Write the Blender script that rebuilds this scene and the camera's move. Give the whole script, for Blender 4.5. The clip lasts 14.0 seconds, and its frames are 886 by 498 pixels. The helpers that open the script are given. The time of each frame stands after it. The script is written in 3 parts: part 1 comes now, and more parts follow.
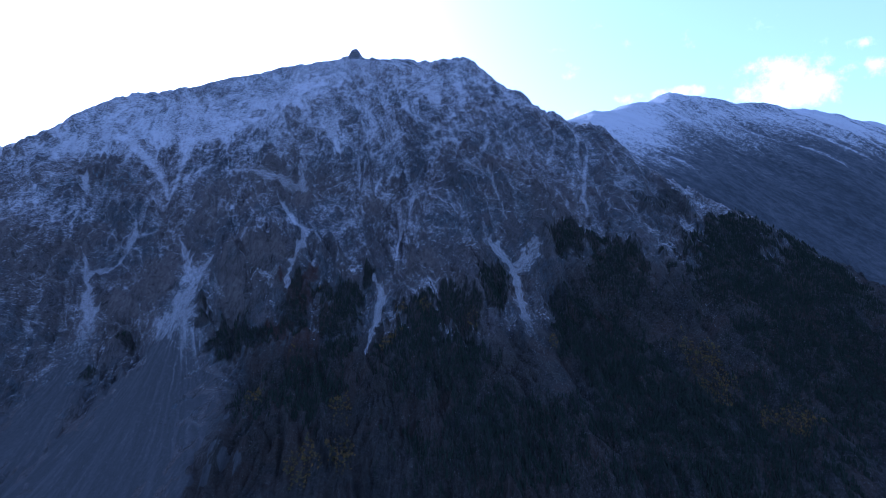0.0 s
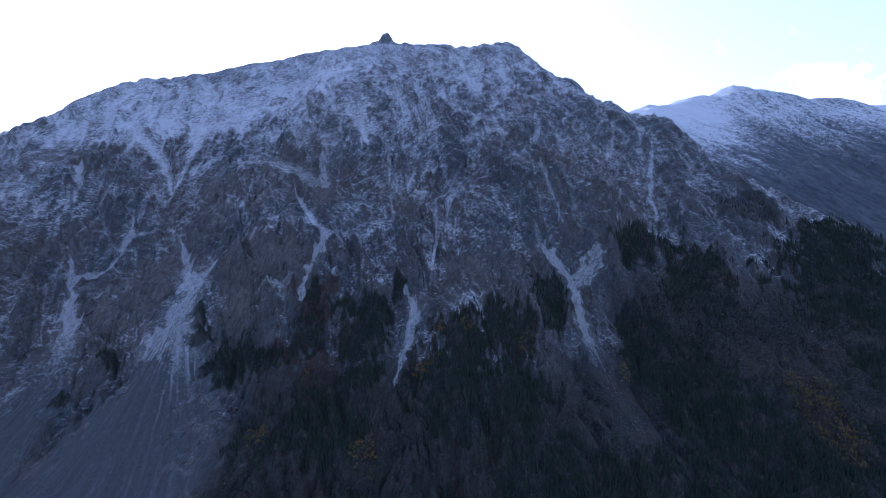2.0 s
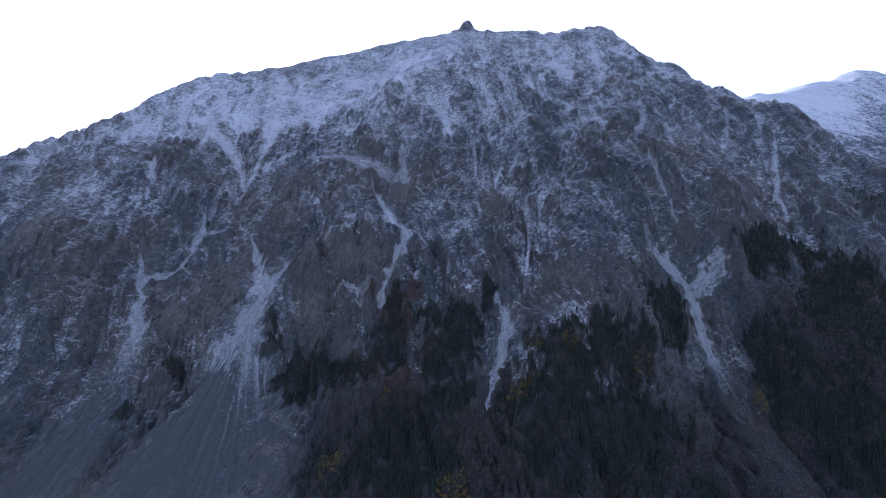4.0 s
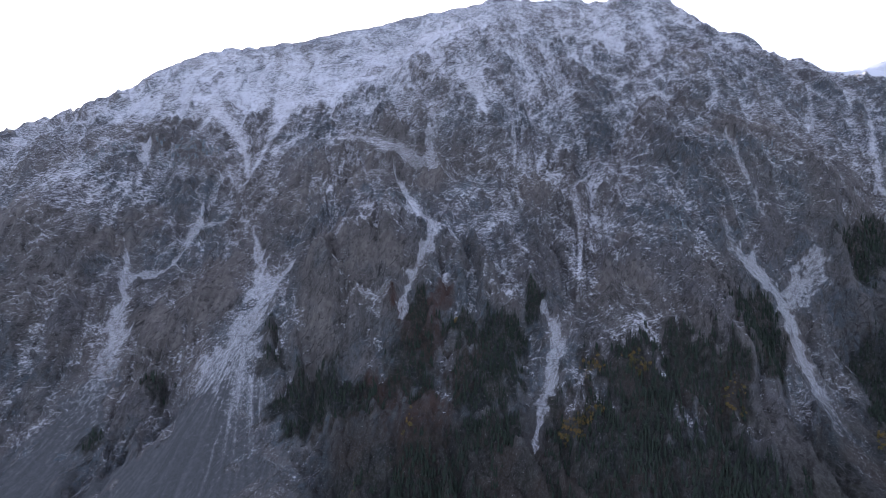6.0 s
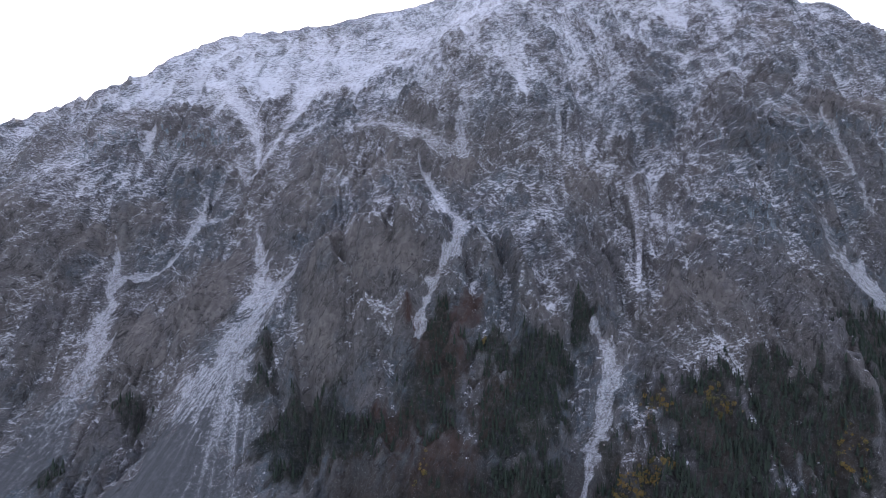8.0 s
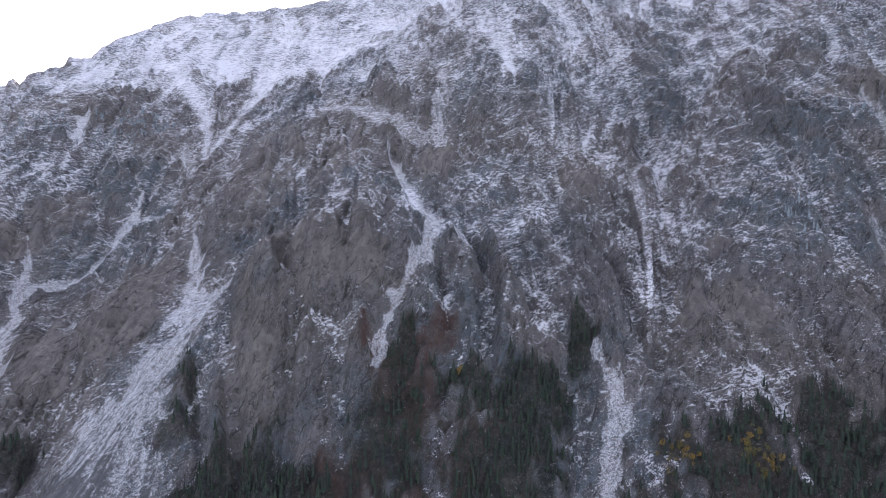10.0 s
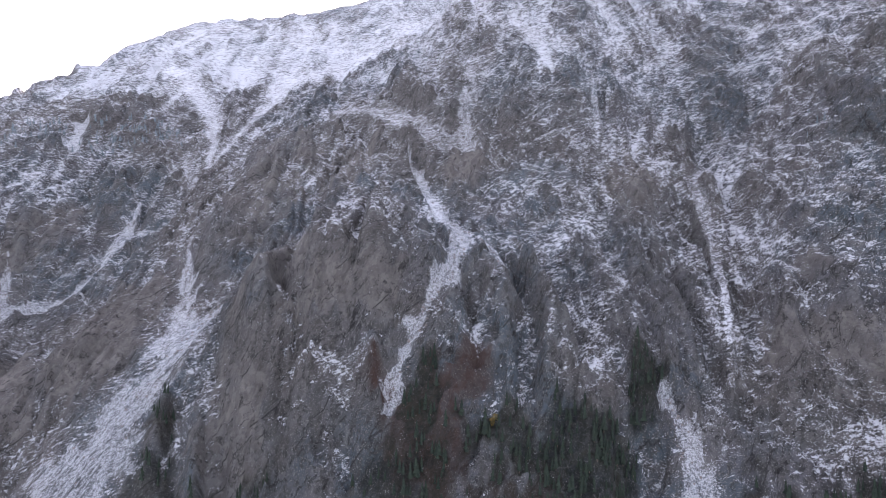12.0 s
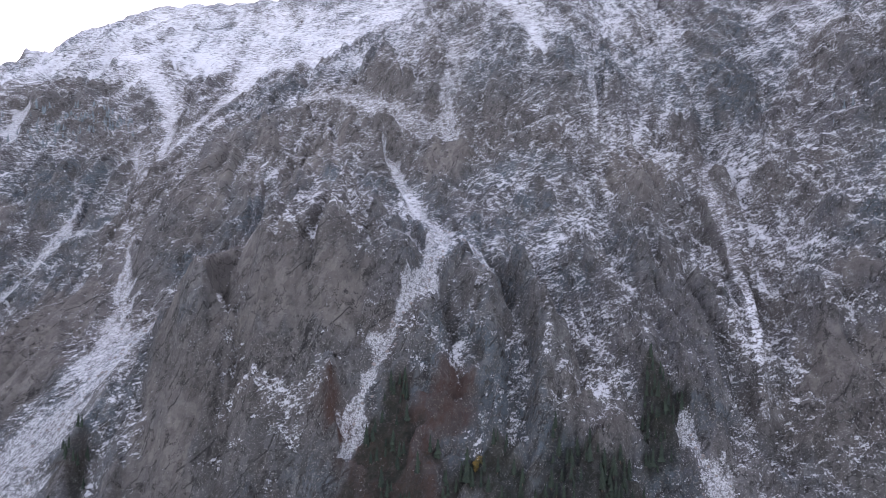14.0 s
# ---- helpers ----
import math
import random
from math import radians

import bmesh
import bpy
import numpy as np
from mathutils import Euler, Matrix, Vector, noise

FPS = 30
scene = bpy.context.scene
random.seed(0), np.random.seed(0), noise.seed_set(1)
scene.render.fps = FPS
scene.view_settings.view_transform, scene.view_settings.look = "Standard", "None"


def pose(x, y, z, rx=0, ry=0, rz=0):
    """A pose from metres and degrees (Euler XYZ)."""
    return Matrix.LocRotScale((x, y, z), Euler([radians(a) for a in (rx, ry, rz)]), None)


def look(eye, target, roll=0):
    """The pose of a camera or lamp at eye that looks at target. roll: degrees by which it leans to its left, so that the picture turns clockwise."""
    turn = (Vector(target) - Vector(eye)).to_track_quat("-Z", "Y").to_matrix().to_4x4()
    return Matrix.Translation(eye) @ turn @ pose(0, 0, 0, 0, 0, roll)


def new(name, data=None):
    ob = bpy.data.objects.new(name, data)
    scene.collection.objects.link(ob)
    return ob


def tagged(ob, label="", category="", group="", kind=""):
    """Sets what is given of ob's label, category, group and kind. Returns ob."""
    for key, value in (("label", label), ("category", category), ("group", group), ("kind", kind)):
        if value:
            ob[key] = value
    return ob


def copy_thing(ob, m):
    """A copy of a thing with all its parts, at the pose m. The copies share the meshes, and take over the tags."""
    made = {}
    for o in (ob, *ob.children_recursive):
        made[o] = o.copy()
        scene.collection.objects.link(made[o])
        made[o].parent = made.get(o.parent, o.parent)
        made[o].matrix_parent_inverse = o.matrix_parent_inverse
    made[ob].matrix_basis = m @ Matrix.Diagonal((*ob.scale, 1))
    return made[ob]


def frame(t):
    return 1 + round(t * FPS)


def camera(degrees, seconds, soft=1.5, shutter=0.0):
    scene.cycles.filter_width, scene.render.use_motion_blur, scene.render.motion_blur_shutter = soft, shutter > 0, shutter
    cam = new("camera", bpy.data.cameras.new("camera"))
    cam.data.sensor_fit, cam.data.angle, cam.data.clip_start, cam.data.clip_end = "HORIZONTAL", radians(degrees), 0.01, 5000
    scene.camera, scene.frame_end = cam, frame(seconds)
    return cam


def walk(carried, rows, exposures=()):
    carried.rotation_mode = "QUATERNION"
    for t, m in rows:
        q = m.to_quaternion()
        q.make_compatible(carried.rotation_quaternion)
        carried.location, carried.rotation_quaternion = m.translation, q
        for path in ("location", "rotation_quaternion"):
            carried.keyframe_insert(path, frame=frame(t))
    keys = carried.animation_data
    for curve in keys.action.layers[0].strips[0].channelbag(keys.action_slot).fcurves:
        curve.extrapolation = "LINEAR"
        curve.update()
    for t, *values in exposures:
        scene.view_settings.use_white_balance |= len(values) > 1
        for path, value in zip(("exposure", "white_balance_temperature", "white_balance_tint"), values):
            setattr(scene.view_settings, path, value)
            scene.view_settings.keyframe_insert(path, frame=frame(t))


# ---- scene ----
cam = camera(71.8, 14.0, soft=0.76)
PATH = [
    (0, (1.276, -0.566, 199.274), (1.27, 1.433, 199.226), -1.3),
    (0.5, (-0.564, 16.191, 199.299), (-0.551, 18.191, 199.257), -1.0),
    (1, (-2.908, 30.575, 199.075), (-2.832, 32.573, 199.038), -1.0),
    (1.5, (-6.069, 48.451, 198.996), (-5.948, 50.447, 198.96), -0.7),
    (2, (-10.492, 67.066, 198.871), (-10.579, 69.064, 198.842), -0.4),
    (2.5, (-15.277, 82.356, 198.841), (-15.498, 84.344, 198.819), -0.2),
    (3, (-19.29, 92.875, 198.799), (-19.535, 94.859, 198.777), -0.1),
    (3.5, (-22.982, 99.919, 198.714), (-23.251, 101.9, 198.69), -0.2),
    (4, (-26.383, 105.429, 198.558), (-26.687, 107.405, 198.536), 0.1),
    (4.2, (-27.684, 108.306, 198.513), (-27.98, 110.284, 198.493), 0.2),
    (6.3, (-40.788, 166.1, 200.372), (-41.176, 168.061, 200.32), 0.6),
    (6.5, (-41.955, 171.895, 200.42), (-42.348, 173.855, 200.367), 0.6),
    (7, (-42.899, 181.627, 200.466), (-43.36, 183.573, 200.416), 0.7),
    (7.5, (-43.111, 191.778, 200.617), (-43.588, 193.72, 200.565), 0.8),
    (8, (-42.285, 199.794, 200.792), (-42.801, 201.725, 200.737), 1.0),
    (8.5, (-40.961, 206.803, 200.962), (-41.515, 208.724, 200.907), 1.0),
    (8.7, (-41.023, 210.381, 200.976), (-41.499, 212.323, 200.923), 1.2),
    (10.8, (-50.672, 252.32, 200.142), (-51.158, 254.26, 200.097), 1.3),
    (11, (-51.045, 254.156, 200.054), (-51.55, 256.091, 200.011), 1.3),
    (11.5, (-52.194, 258.515, 199.929), (-52.713, 260.447, 199.939), 1.4),
    (12, (-54.736, 267.091, 199.968), (-55.296, 269.011, 199.98), 1.4),
    (12.5, (-56.346, 272.249, 199.96), (-56.855, 274.183, 199.975), 1.4),
    (13, (-58.404, 280.357, 200.142), (-58.908, 282.292, 200.155), 1.4),
    (13.5, (-59.17, 283.486, 200.198), (-59.668, 285.423, 200.215), 1.6),
    (14, (-58.931, 289.99, 200.367), (-59.45, 291.921, 200.384), 1.4),
]
EXPOSURES = [(0, 0.78, 4250, 23), (1.5, 1.05, 4640, 22), (3, 1.34, 5150, 21), (4.2, 1.46, 5400, 21), (6.3, 2.07, 6280, 21), (8.7, 2.37, 6550, 21), (10.8, 2.74, 6900, 22), (14, 2.82, 7030, 22)]
walk(cam, [(t, look(eye, target, roll)) for t, eye, target, roll in PATH], EXPOSURES)

# ---- sky, sun ----
SUN_AZ, SUN_EL = radians(-21.5), radians(22.0)
world = bpy.data.worlds.new("sky")
scene.world = world
world.use_nodes = True
wt = world.node_tree
sky = wt.nodes.new("ShaderNodeTexSky")
sky.sky_type, sky.sun_disc = "NISHITA", False
sky.sun_elevation, sky.sun_rotation = SUN_EL, SUN_AZ
sky.altitude, sky.air_density, sky.dust_density = 1200, 1.0, 2.2
sky.ozone_density = 1.2
background = wt.nodes["Background"]
background.inputs[1].default_value = 0.115
# fair-weather clouds low over the eastern hills: bearing and height in degrees, half width, half height, density
CLOUDS = [(28.6, 10.6, 4.6, 1.5, 1.0), (29.0, 12.5, 2.8, 1.1, 1.0), (36.4, 11.8, 3.0, 1.0, 1.0), (20.5, 11.6, 4.5, 0.6, 0.9), (10.5, 16.2, 0.9, 0.3, 0.6), (13.5, 10.2, 2.4, 0.7, 0.6), (34.5, 13.6, 1.2, 0.5, 0.5)]
coord = wt.nodes.new("ShaderNodeTexCoord").outputs["Generated"]


def wnode(kind, *inputs, **settings):
    n = wt.nodes.new(kind)
    if "operation" in settings:
        n.operation = settings["operation"]
    if "interpolation_type" in settings:
        n.interpolation_type = settings["interpolation_type"]
    for i, v in enumerate(inputs):
        if isinstance(v, bpy.types.NodeSocket):
            wt.links.new(v, n.inputs[i])
        elif v is not None:
            n.inputs[i].default_value = v
    return n


puffs = wnode("ShaderNodeTexNoise", coord)
puffs.inputs["Scale"].default_value, puffs.inputs["Detail"].default_value, puffs.inputs["Roughness"].default_value = 22, 7, 0.62
thick = None
for bearing, up, wide, tall, dense in CLOUDS:
    b, e = radians(bearing), radians(up)
    way = Vector((math.sin(b) * math.cos(e), math.cos(b) * math.cos(e), math.sin(e)))
    side, rise = Vector((math.cos(b), -math.sin(b), 0)), Vector((0, 0, 1))
    along = wnode("ShaderNodeVectorMath", coord, tuple(side / radians(wide)), operation="DOT_PRODUCT").outputs["Value"]
    height_off = wnode("ShaderNodeVectorMath", coord, tuple(rise / radians(tall)), operation="DOT_PRODUCT").outputs["Value"]
    height_off = wnode("ShaderNodeMath", height_off, math.sin(e) / radians(tall), operation="SUBTRACT").outputs[0]
    ahead = wnode("ShaderNodeVectorMath", coord, tuple(way), operation="DOT_PRODUCT").outputs["Value"]
    far = wnode("ShaderNodeMath", wnode("ShaderNodeMath", along, along, operation="MULTIPLY").outputs[0], wnode("ShaderNodeMath", height_off, height_off, operation="MULTIPLY").outputs[0], operation="ADD").outputs[0]
    lobe = wnode("ShaderNodeMath", 1.0, wnode("ShaderNodeMath", far, 0.5, operation="MULTIPLY").outputs[0], operation="SUBTRACT").outputs[0]
    lobe = wnode("ShaderNodeMath", lobe, wnode("ShaderNodeMath", ahead, 0.0, operation="GREATER_THAN").outputs[0], operation="MULTIPLY").outputs[0]
    lobe = wnode("ShaderNodeMath", wnode("ShaderNodeMath", lobe, 0.0, operation="MAXIMUM").outputs[0], dense, operation="MULTIPLY").outputs[0]
    thick = lobe if thick is None else wnode("ShaderNodeMath", thick, lobe, operation="MAXIMUM").outputs[0]
bits = wnode("ShaderNodeMath", wnode("ShaderNodeMath", puffs.outputs["Fac"], 0.52, operation="SUBTRACT").outputs[0], 3.2, operation="MULTIPLY").outputs[0]
mask = wnode("ShaderNodeMath", thick, wnode("ShaderNodeMath", bits, 0.45, operation="SUBTRACT").outputs[0], operation="ADD").outputs[0]
veil = wnode("ShaderNodeMapRange", mask, -0.1, 0.6, 0.22, 0.92, interpolation_type="SMOOTHSTEP").outputs[0]
blend = wt.nodes.new("ShaderNodeMix")
blend.data_type = "RGBA"
wt.links.new(veil, blend.inputs[0])
wt.links.new(sky.outputs[0], blend.inputs[6])
blend.inputs[7].default_value = (8.4, 8.3, 8.8, 1)
wt.links.new(blend.outputs[2], background.inputs[0])

sun_dir = Vector((math.sin(SUN_AZ) * math.cos(SUN_EL), math.cos(SUN_AZ) * math.cos(SUN_EL), math.sin(SUN_EL)))
lamp = bpy.data.lights.new("sun", "SUN")
lamp.energy, lamp.angle, lamp.color = 3.0, radians(0.5), (1.0, 0.93, 0.82)
sun = new("sun", lamp)
sun.matrix_world = look(sun_dir * 1000, (0, 0, 0))


# ---- noise and landform functions ----
def lattice(ix, iy, seed):
    h = (ix.astype(np.int64) * 374761393 + iy.astype(np.int64) * 668265263 + seed * 974711) & 0x7FFFFFFF
    h = ((h ^ (h >> 13)) * 1274126177) & 0x7FFFFFFF
    h = ((h ^ (h >> 16)) * 668265263) & 0x7FFFFFFF
    return ((h ^ (h >> 15)) & 0xFFFFF) / 1048575.0


def gnoise(x, y, seed=0):
    """Smooth noise, about -1 to 1."""
    ix, iy = np.floor(x), np.floor(y)
    fx, fy = x - ix, y - iy
    u, v = fx ** 3 * (fx * (fx * 6 - 15) + 10), fy ** 3 * (fy * (fy * 6 - 15) + 10)

    def corner(dx, dy):
        a = lattice(ix + dx, iy + dy, seed) * 2 * math.pi
        return np.cos(a) * (fx - dx) + np.sin(a) * (fy - dy)

    top = corner(0, 0) * (1 - u) + corner(1, 0) * u
    low = corner(0, 1) * (1 - u) + corner(1, 1) * u
    return (top * (1 - v) + low * v) * 1.5


def fbm(x, y, octaves=4, seed=0, gain=0.5):
    total, amp = 0, 1.0
    for i in range(octaves):
        total = total + amp * gnoise(x * 2 ** i + 17.3 * i, y * 2 ** i - 9.1 * i, seed + i)
        amp *= gain
    return total


def ridged(x, y, octaves=4, seed=0, gain=0.5):
    total, amp = 0, 1.0
    for i in range(octaves):
        total = total + amp * (1 - 2 * np.abs(gnoise(x * 2 ** i + 5.7 * i, y * 2 ** i + 3.3 * i, seed + i)))
        amp *= gain
    return total


def smooth(a, b, x):
    t = np.clip((x - a) / (b - a), 0, 1)
    return t * t * (3 - 2 * t)


class Sheet:
    """A smooth surface that bends through landform lines (thin-plate spline)."""

    def __init__(self, lines, stiff=0.01):
        p = np.array([q for line in lines.values() for q in line], float)
        n, self.at = len(p), p[:, :2] / 100
        a = np.zeros((n + 3, n + 3))
        a[:n, :n] = self.bend(np.linalg.norm(self.at[:, None] - self.at[None], axis=2)) + np.eye(n) * stiff
        a[:n, n], a[:n, n + 1:], a[n, :n], a[n + 1:, :n] = 1, self.at, 1, self.at.T
        self.c = np.linalg.solve(a, np.concatenate([p[:, 2], np.zeros(3)]))

    @staticmethod
    def bend(r):
        return r * r * np.log(np.maximum(r, 1e-9))

    def __call__(self, x, y):
        x, y = np.asarray(x, float) / 100, np.asarray(y, float) / 100
        z = self.c[-3] + self.c[-2] * x + self.c[-1] * y
        for (px, py), c in zip(self.at, self.c):
            z = z + c * self.bend(np.hypot(x - px, y - py))
        return z


def near_line(x, y, line):
    """Distance to a polyline of (x, y, width) in plan, and the width of the line there."""
    best, width = np.full(np.shape(x), 1e9), np.ones(np.shape(x))
    for (ax, ay, aw), (bx, by, bw) in zip(line, line[1:]):
        dx, dy = bx - ax, by - ay
        t = np.clip(((x - ax) * dx + (y - ay) * dy) / (dx * dx + dy * dy), 0, 1)
        d = np.hypot(x - ax - t * dx, y - ay - t * dy)
        closer = d < best
        best, width = np.where(closer, d, best), np.where(closer, aw + t * (bw - aw), width)
    return best, width


# ---- landform lines of the mountain: x, y, z ----
LAND = {
    "crest": [(-480, 500, 235), (-400, 530, 281), (-360, 545, 296), (-335, 552, 311), (-322, 575, 329), (-299, 597, 343), (-272, 618, 350), (-239, 640, 362), (-217, 658, 372), (-171, 672, 385), (-134, 672, 389), (-105, 662, 390), (-83, 656, 389), (-46, 652, 386), (-8, 652, 383), (30, 652, 386)],
    "east_ridge": [(53, 625, 356), (78, 600, 333), (111, 572, 307), (137, 553, 289), (160, 543, 272), (195, 533, 245), (229, 520, 225),
                   (256, 490, 203), (277, 465, 182), (311, 430, 156), (380, 370, 110)],
    "back": [(-400, 640, 200), (-200, 770, 250), (0, 770, 250), (120, 680, 210), (220, 600, 170), (300, 540, 150), (350, 480, 130)],
    "west_spur": [(-200, 597, 320), (-169, 623, 342), (-251, 571, 307), (-227, 536, 274), (-261, 515, 278), (-275, 404, 214), (-249, 379, 166), (-219, 359, 132)],
    "west_shoulder": [(-416, 520, 268), (-385, 505, 268), (-389, 485, 257), (-325, 520, 287), (-314, 495, 272), (-330, 440, 222), (-400, 430, 205), (-320, 370, 160)],
    "fan": [(-191, 381, 156), (-192, 392, 173), (-159, 346, 134), (-128, 354, 128), (-96, 330, 116)],
    "big_chute": [(-217, 471, 232), (-187, 434, 206), (-173, 416, 189), (-170, 413, 183), (-151, 425, 197), (-230, 414, 172)],
    "mid_rib": [(-156, 464, 239), (-169, 435, 219), (-126, 411, 216), (-114, 389, 196), (-113, 379, 172), (-124, 375, 163),
                (-151, 372, 155), (-120, 372, 143), (-100, 369, 149)],
    "mid_gully": [(-112, 489, 275), (-108, 469, 243), (-104, 443, 210), (-83, 383, 167), (-64, 369, 142), (-81, 360, 135)],
    "knob_rib": [(-87, 553, 330), (-71, 481, 262), (-51, 423, 197), (-65, 399, 180), (-55, 389, 163), (-47, 373, 139)],
    "dark_gully": [(-40, 582, 323), (-41, 499, 252), (-17, 503, 247), (-30, 494, 232), (-33, 468, 222), (-30, 439, 197), (-21, 396, 167), (-32, 360, 140)],
    "summit_rib": [(-3, 618, 355), (-1, 491, 264), (10, 463, 242), (-10, 432, 218), (-9, 415, 201), (-10, 403, 183), (11, 388, 170), (-10, 360, 149), (12, 364, 144)],
    "east_face": [(34, 592, 336), (36, 515, 301), (60, 533, 295), (56, 479, 247), (57, 458, 255), (50, 444, 216), (45, 427, 190), (38, 431, 194),
                  (50, 415, 161), (29, 376, 157), (50, 366, 127), (59, 353, 126)],
    "east_slope": [(99, 546, 281), (124, 533, 272), (126, 534, 260), (82, 466, 232), (55, 435, 180), (108, 478, 216), (130, 481, 219), (186, 527, 244),
                   (220, 506, 218), (143, 454, 198), (179, 454, 192), (145, 389, 135), (183, 316, 98)],
    "foot": [(-470, 330, 130), (-300, 300, 105), (-180, 270, 88), (0, 250, 78), (150, 240, 68), (300, 280, 75), (400, 300, 70)],
}
land_exact = Sheet(LAND)
SPAN_X, SPAN_Y, CELL = np.arange(-700, 520, 2.5), np.arange(120, 840, 2.5), 2.5
TABLE = land_exact(*np.meshgrid(SPAN_X, SPAN_Y))


def land(x, y):
    """The smooth landform, read from a table."""
    u, v = np.clip((x - SPAN_X[0]) / CELL, 0, len(SPAN_X) - 1.001), np.clip((y - SPAN_Y[0]) / CELL, 0, len(SPAN_Y) - 1.001)
    i, j = np.floor(u).astype(int), np.floor(v).astype(int)
    u, v = u - i, v - j
    return (TABLE[j, i] * (1 - u) + TABLE[j, i + 1] * u) * (1 - v) + (TABLE[j + 1, i] * (1 - u) + TABLE[j + 1, i + 1] * u) * v


# ---- end of land ----

WOOD_COUNT = 150000

# ---- chutes of snow and scree down the face: x, y, half width ----
CHUTES = {
    "west": [(-249, 421, 1.2), (-243.5, 416.4, 1.9), (-238.8, 408.7, 2.2), (-232.4, 398, 3.4), (-224.4, 384.9, 4.6), (-220.5, 374, 6), (-219, 362, 8), (-217, 345, 11)],
    "west_arm": [(-208.7, 444.8, 0.8), (-222.3, 443.3, 1.5), (-226.4, 426.4, 1), (-233.3, 419.5, 1.3), (-240, 413, 1.3)],
    "west_top": [(-228, 454.4, 1), (-224, 444.8, 1.9), (-225.3, 435.7, 1.4)],
    "big": [(-187.7, 432.7, 0.9), (-177.9, 419.8, 2), (-171.6, 411.9, 3.6), (-163.3, 395.5, 6.5), (-162.6, 385.7, 8), (-165, 377, 9), (-168, 367, 9)],
    "big_arm": [(-151.5, 419, 1.5), (-157.7, 410.9, 2.8), (-160.5, 403.8, 3.8), (-160, 393.6, 4)],
    "big_low": [(-163, 380, 5), (-158.5, 370, 7), (-152, 358, 9), (-146, 346, 12), (-141, 328, 15), (-137, 305, 17)],
    "middle": [(-122.7, 459.3, 1), (-116.2, 452.6, 1.5), (-109.2, 446.8, 2.2), (-97.6, 423.7, 2.3), (-92, 411.2, 2), (-92, 403, 1.6), (-93.4, 395.9, 1.4),
               (-95.8, 390.3, 1.5), (-97.5, 385.8, 1.8), (-98, 382, 2.4), (-97.9, 379.5, 0.9)],
    "middle_arm": [(-95, 423, 1.2), (-92.6, 421.6, 1.2), (-86.6, 418, 1.4), (-82.6, 412.8, 1.6)],
    "middle_top": [(-90.8, 451.2, 1.2), (-94, 446.4, 0.9), (-97, 432, 0.9)],
    "knob": [(-45.4, 400.7, 0.9), (-40.9, 395.2, 2.8), (-39.6, 389, 2.8), (-42, 382, 3.2), (-45, 375.8, 3.2), (-46.2, 366.6, 1.9), (-46.2, 355, 1)],
    "knob_arm": [(-34.2, 396.4, 0.7), (-38, 392.2, 1.4)],
    "dark_top": [(-16.1, 508.1, 1.2), (-21.1, 501.6, 1.8), (-25.5, 492.4, 1.6), (-34.1, 475.6, 1.3), (-32.1, 460.3, 1.8), (-30.3, 446.6, 1.2), (-31.2, 422, 0.8), (-32.3, 404, 0.8)],
    "east": [(29.8, 426.5, 2.5), (39.2, 425.7, 4.5), (47, 424.1, 4.5), (50, 419.4, 3.8), (51.5, 409.9, 4.2), (53.4, 393.4, 5), (58.8, 379.8, 6), (60, 354.6, 6.5), (62, 331, 7)],
    "east_arm": [(68.1, 437.7, 3.4), (57.5, 433.8, 3.6), (51.6, 426.5, 3)],
    "ridge_streak": [(129.2, 542.2, 1.4), (118, 508.4, 2), (113.4, 490.2, 2), (112.6, 473.9, 2.2)],
    "bowl": [(-163.6, 484.5, 1.2), (-143.5, 478, 2), (-126, 471.7, 3), (-112.6, 466.6, 3), (-104.4, 466.4, 2.4)],
    "bowl_top": [(-109.5, 477, 2), (-104.5, 466.9, 3)],
    "shoulder_patch": [(-275.5, 472.5, 2.6), (-270.5, 463, 2.6)],
    "funnel": [(-90.4, 500.3, 3.4), (-79.6, 483.6, 1)],
}
CHUTE_COUNT = len(CHUTES)
# smaller streaks and couloirs of snow
CHUTES.update({
    "funnel_west": [(-275, 529, 5), (-254, 519, 5), (-235.4, 505.2, 3.6), (-217.9, 483.6, 1.4), (-208.3, 467.3, 1.1), (-211.3, 463.9, 1.6)],
    "funnel_east": [(-230, 563, 4.5), (-223.1, 536.3, 3.4), (-213, 494.4, 1.6), (-209, 469, 1.1)],
    "funnel_low": [(-225.7, 475.6, 0.9), (-209.8, 461.7, 1.9)],
    "rib_streak": [(-66.1, 487.2, 1), (-63.6, 473.2, 1.3), (-63.1, 466.9, 0.8)],
    "summit_streak": [(38.1, 497.4, 1.8), (34.5, 486.9, 1.2)],
    "face_streak": [(35.4, 461.7, 1.1), (38.2, 452.8, 1.1), (41.8, 447.5, 1.4)],
    "face_streak_low": [(37.7, 455.8, 0.9), (41.9, 447, 1.1), (45.4, 442.4, 1.1)],
    "east_top": [(29.7, 433.5, 2), (30.5, 425, 3)],
    "bowl_rib": [(-108.8, 485.5, 2.2), (-105.4, 475.9, 1.6)],
    "east_frost": [(-13.6, 397.1, 0.9), (-15.2, 391.9, 1.2), (-16.9, 386.6, 1.2)],
    "ridge_low": [(134, 490.4, 1.1), (128.9, 475.7, 1.3)],
    "ridge_thin": [(102.8, 555.9, 1.1), (92.8, 517, 1.1)],
})
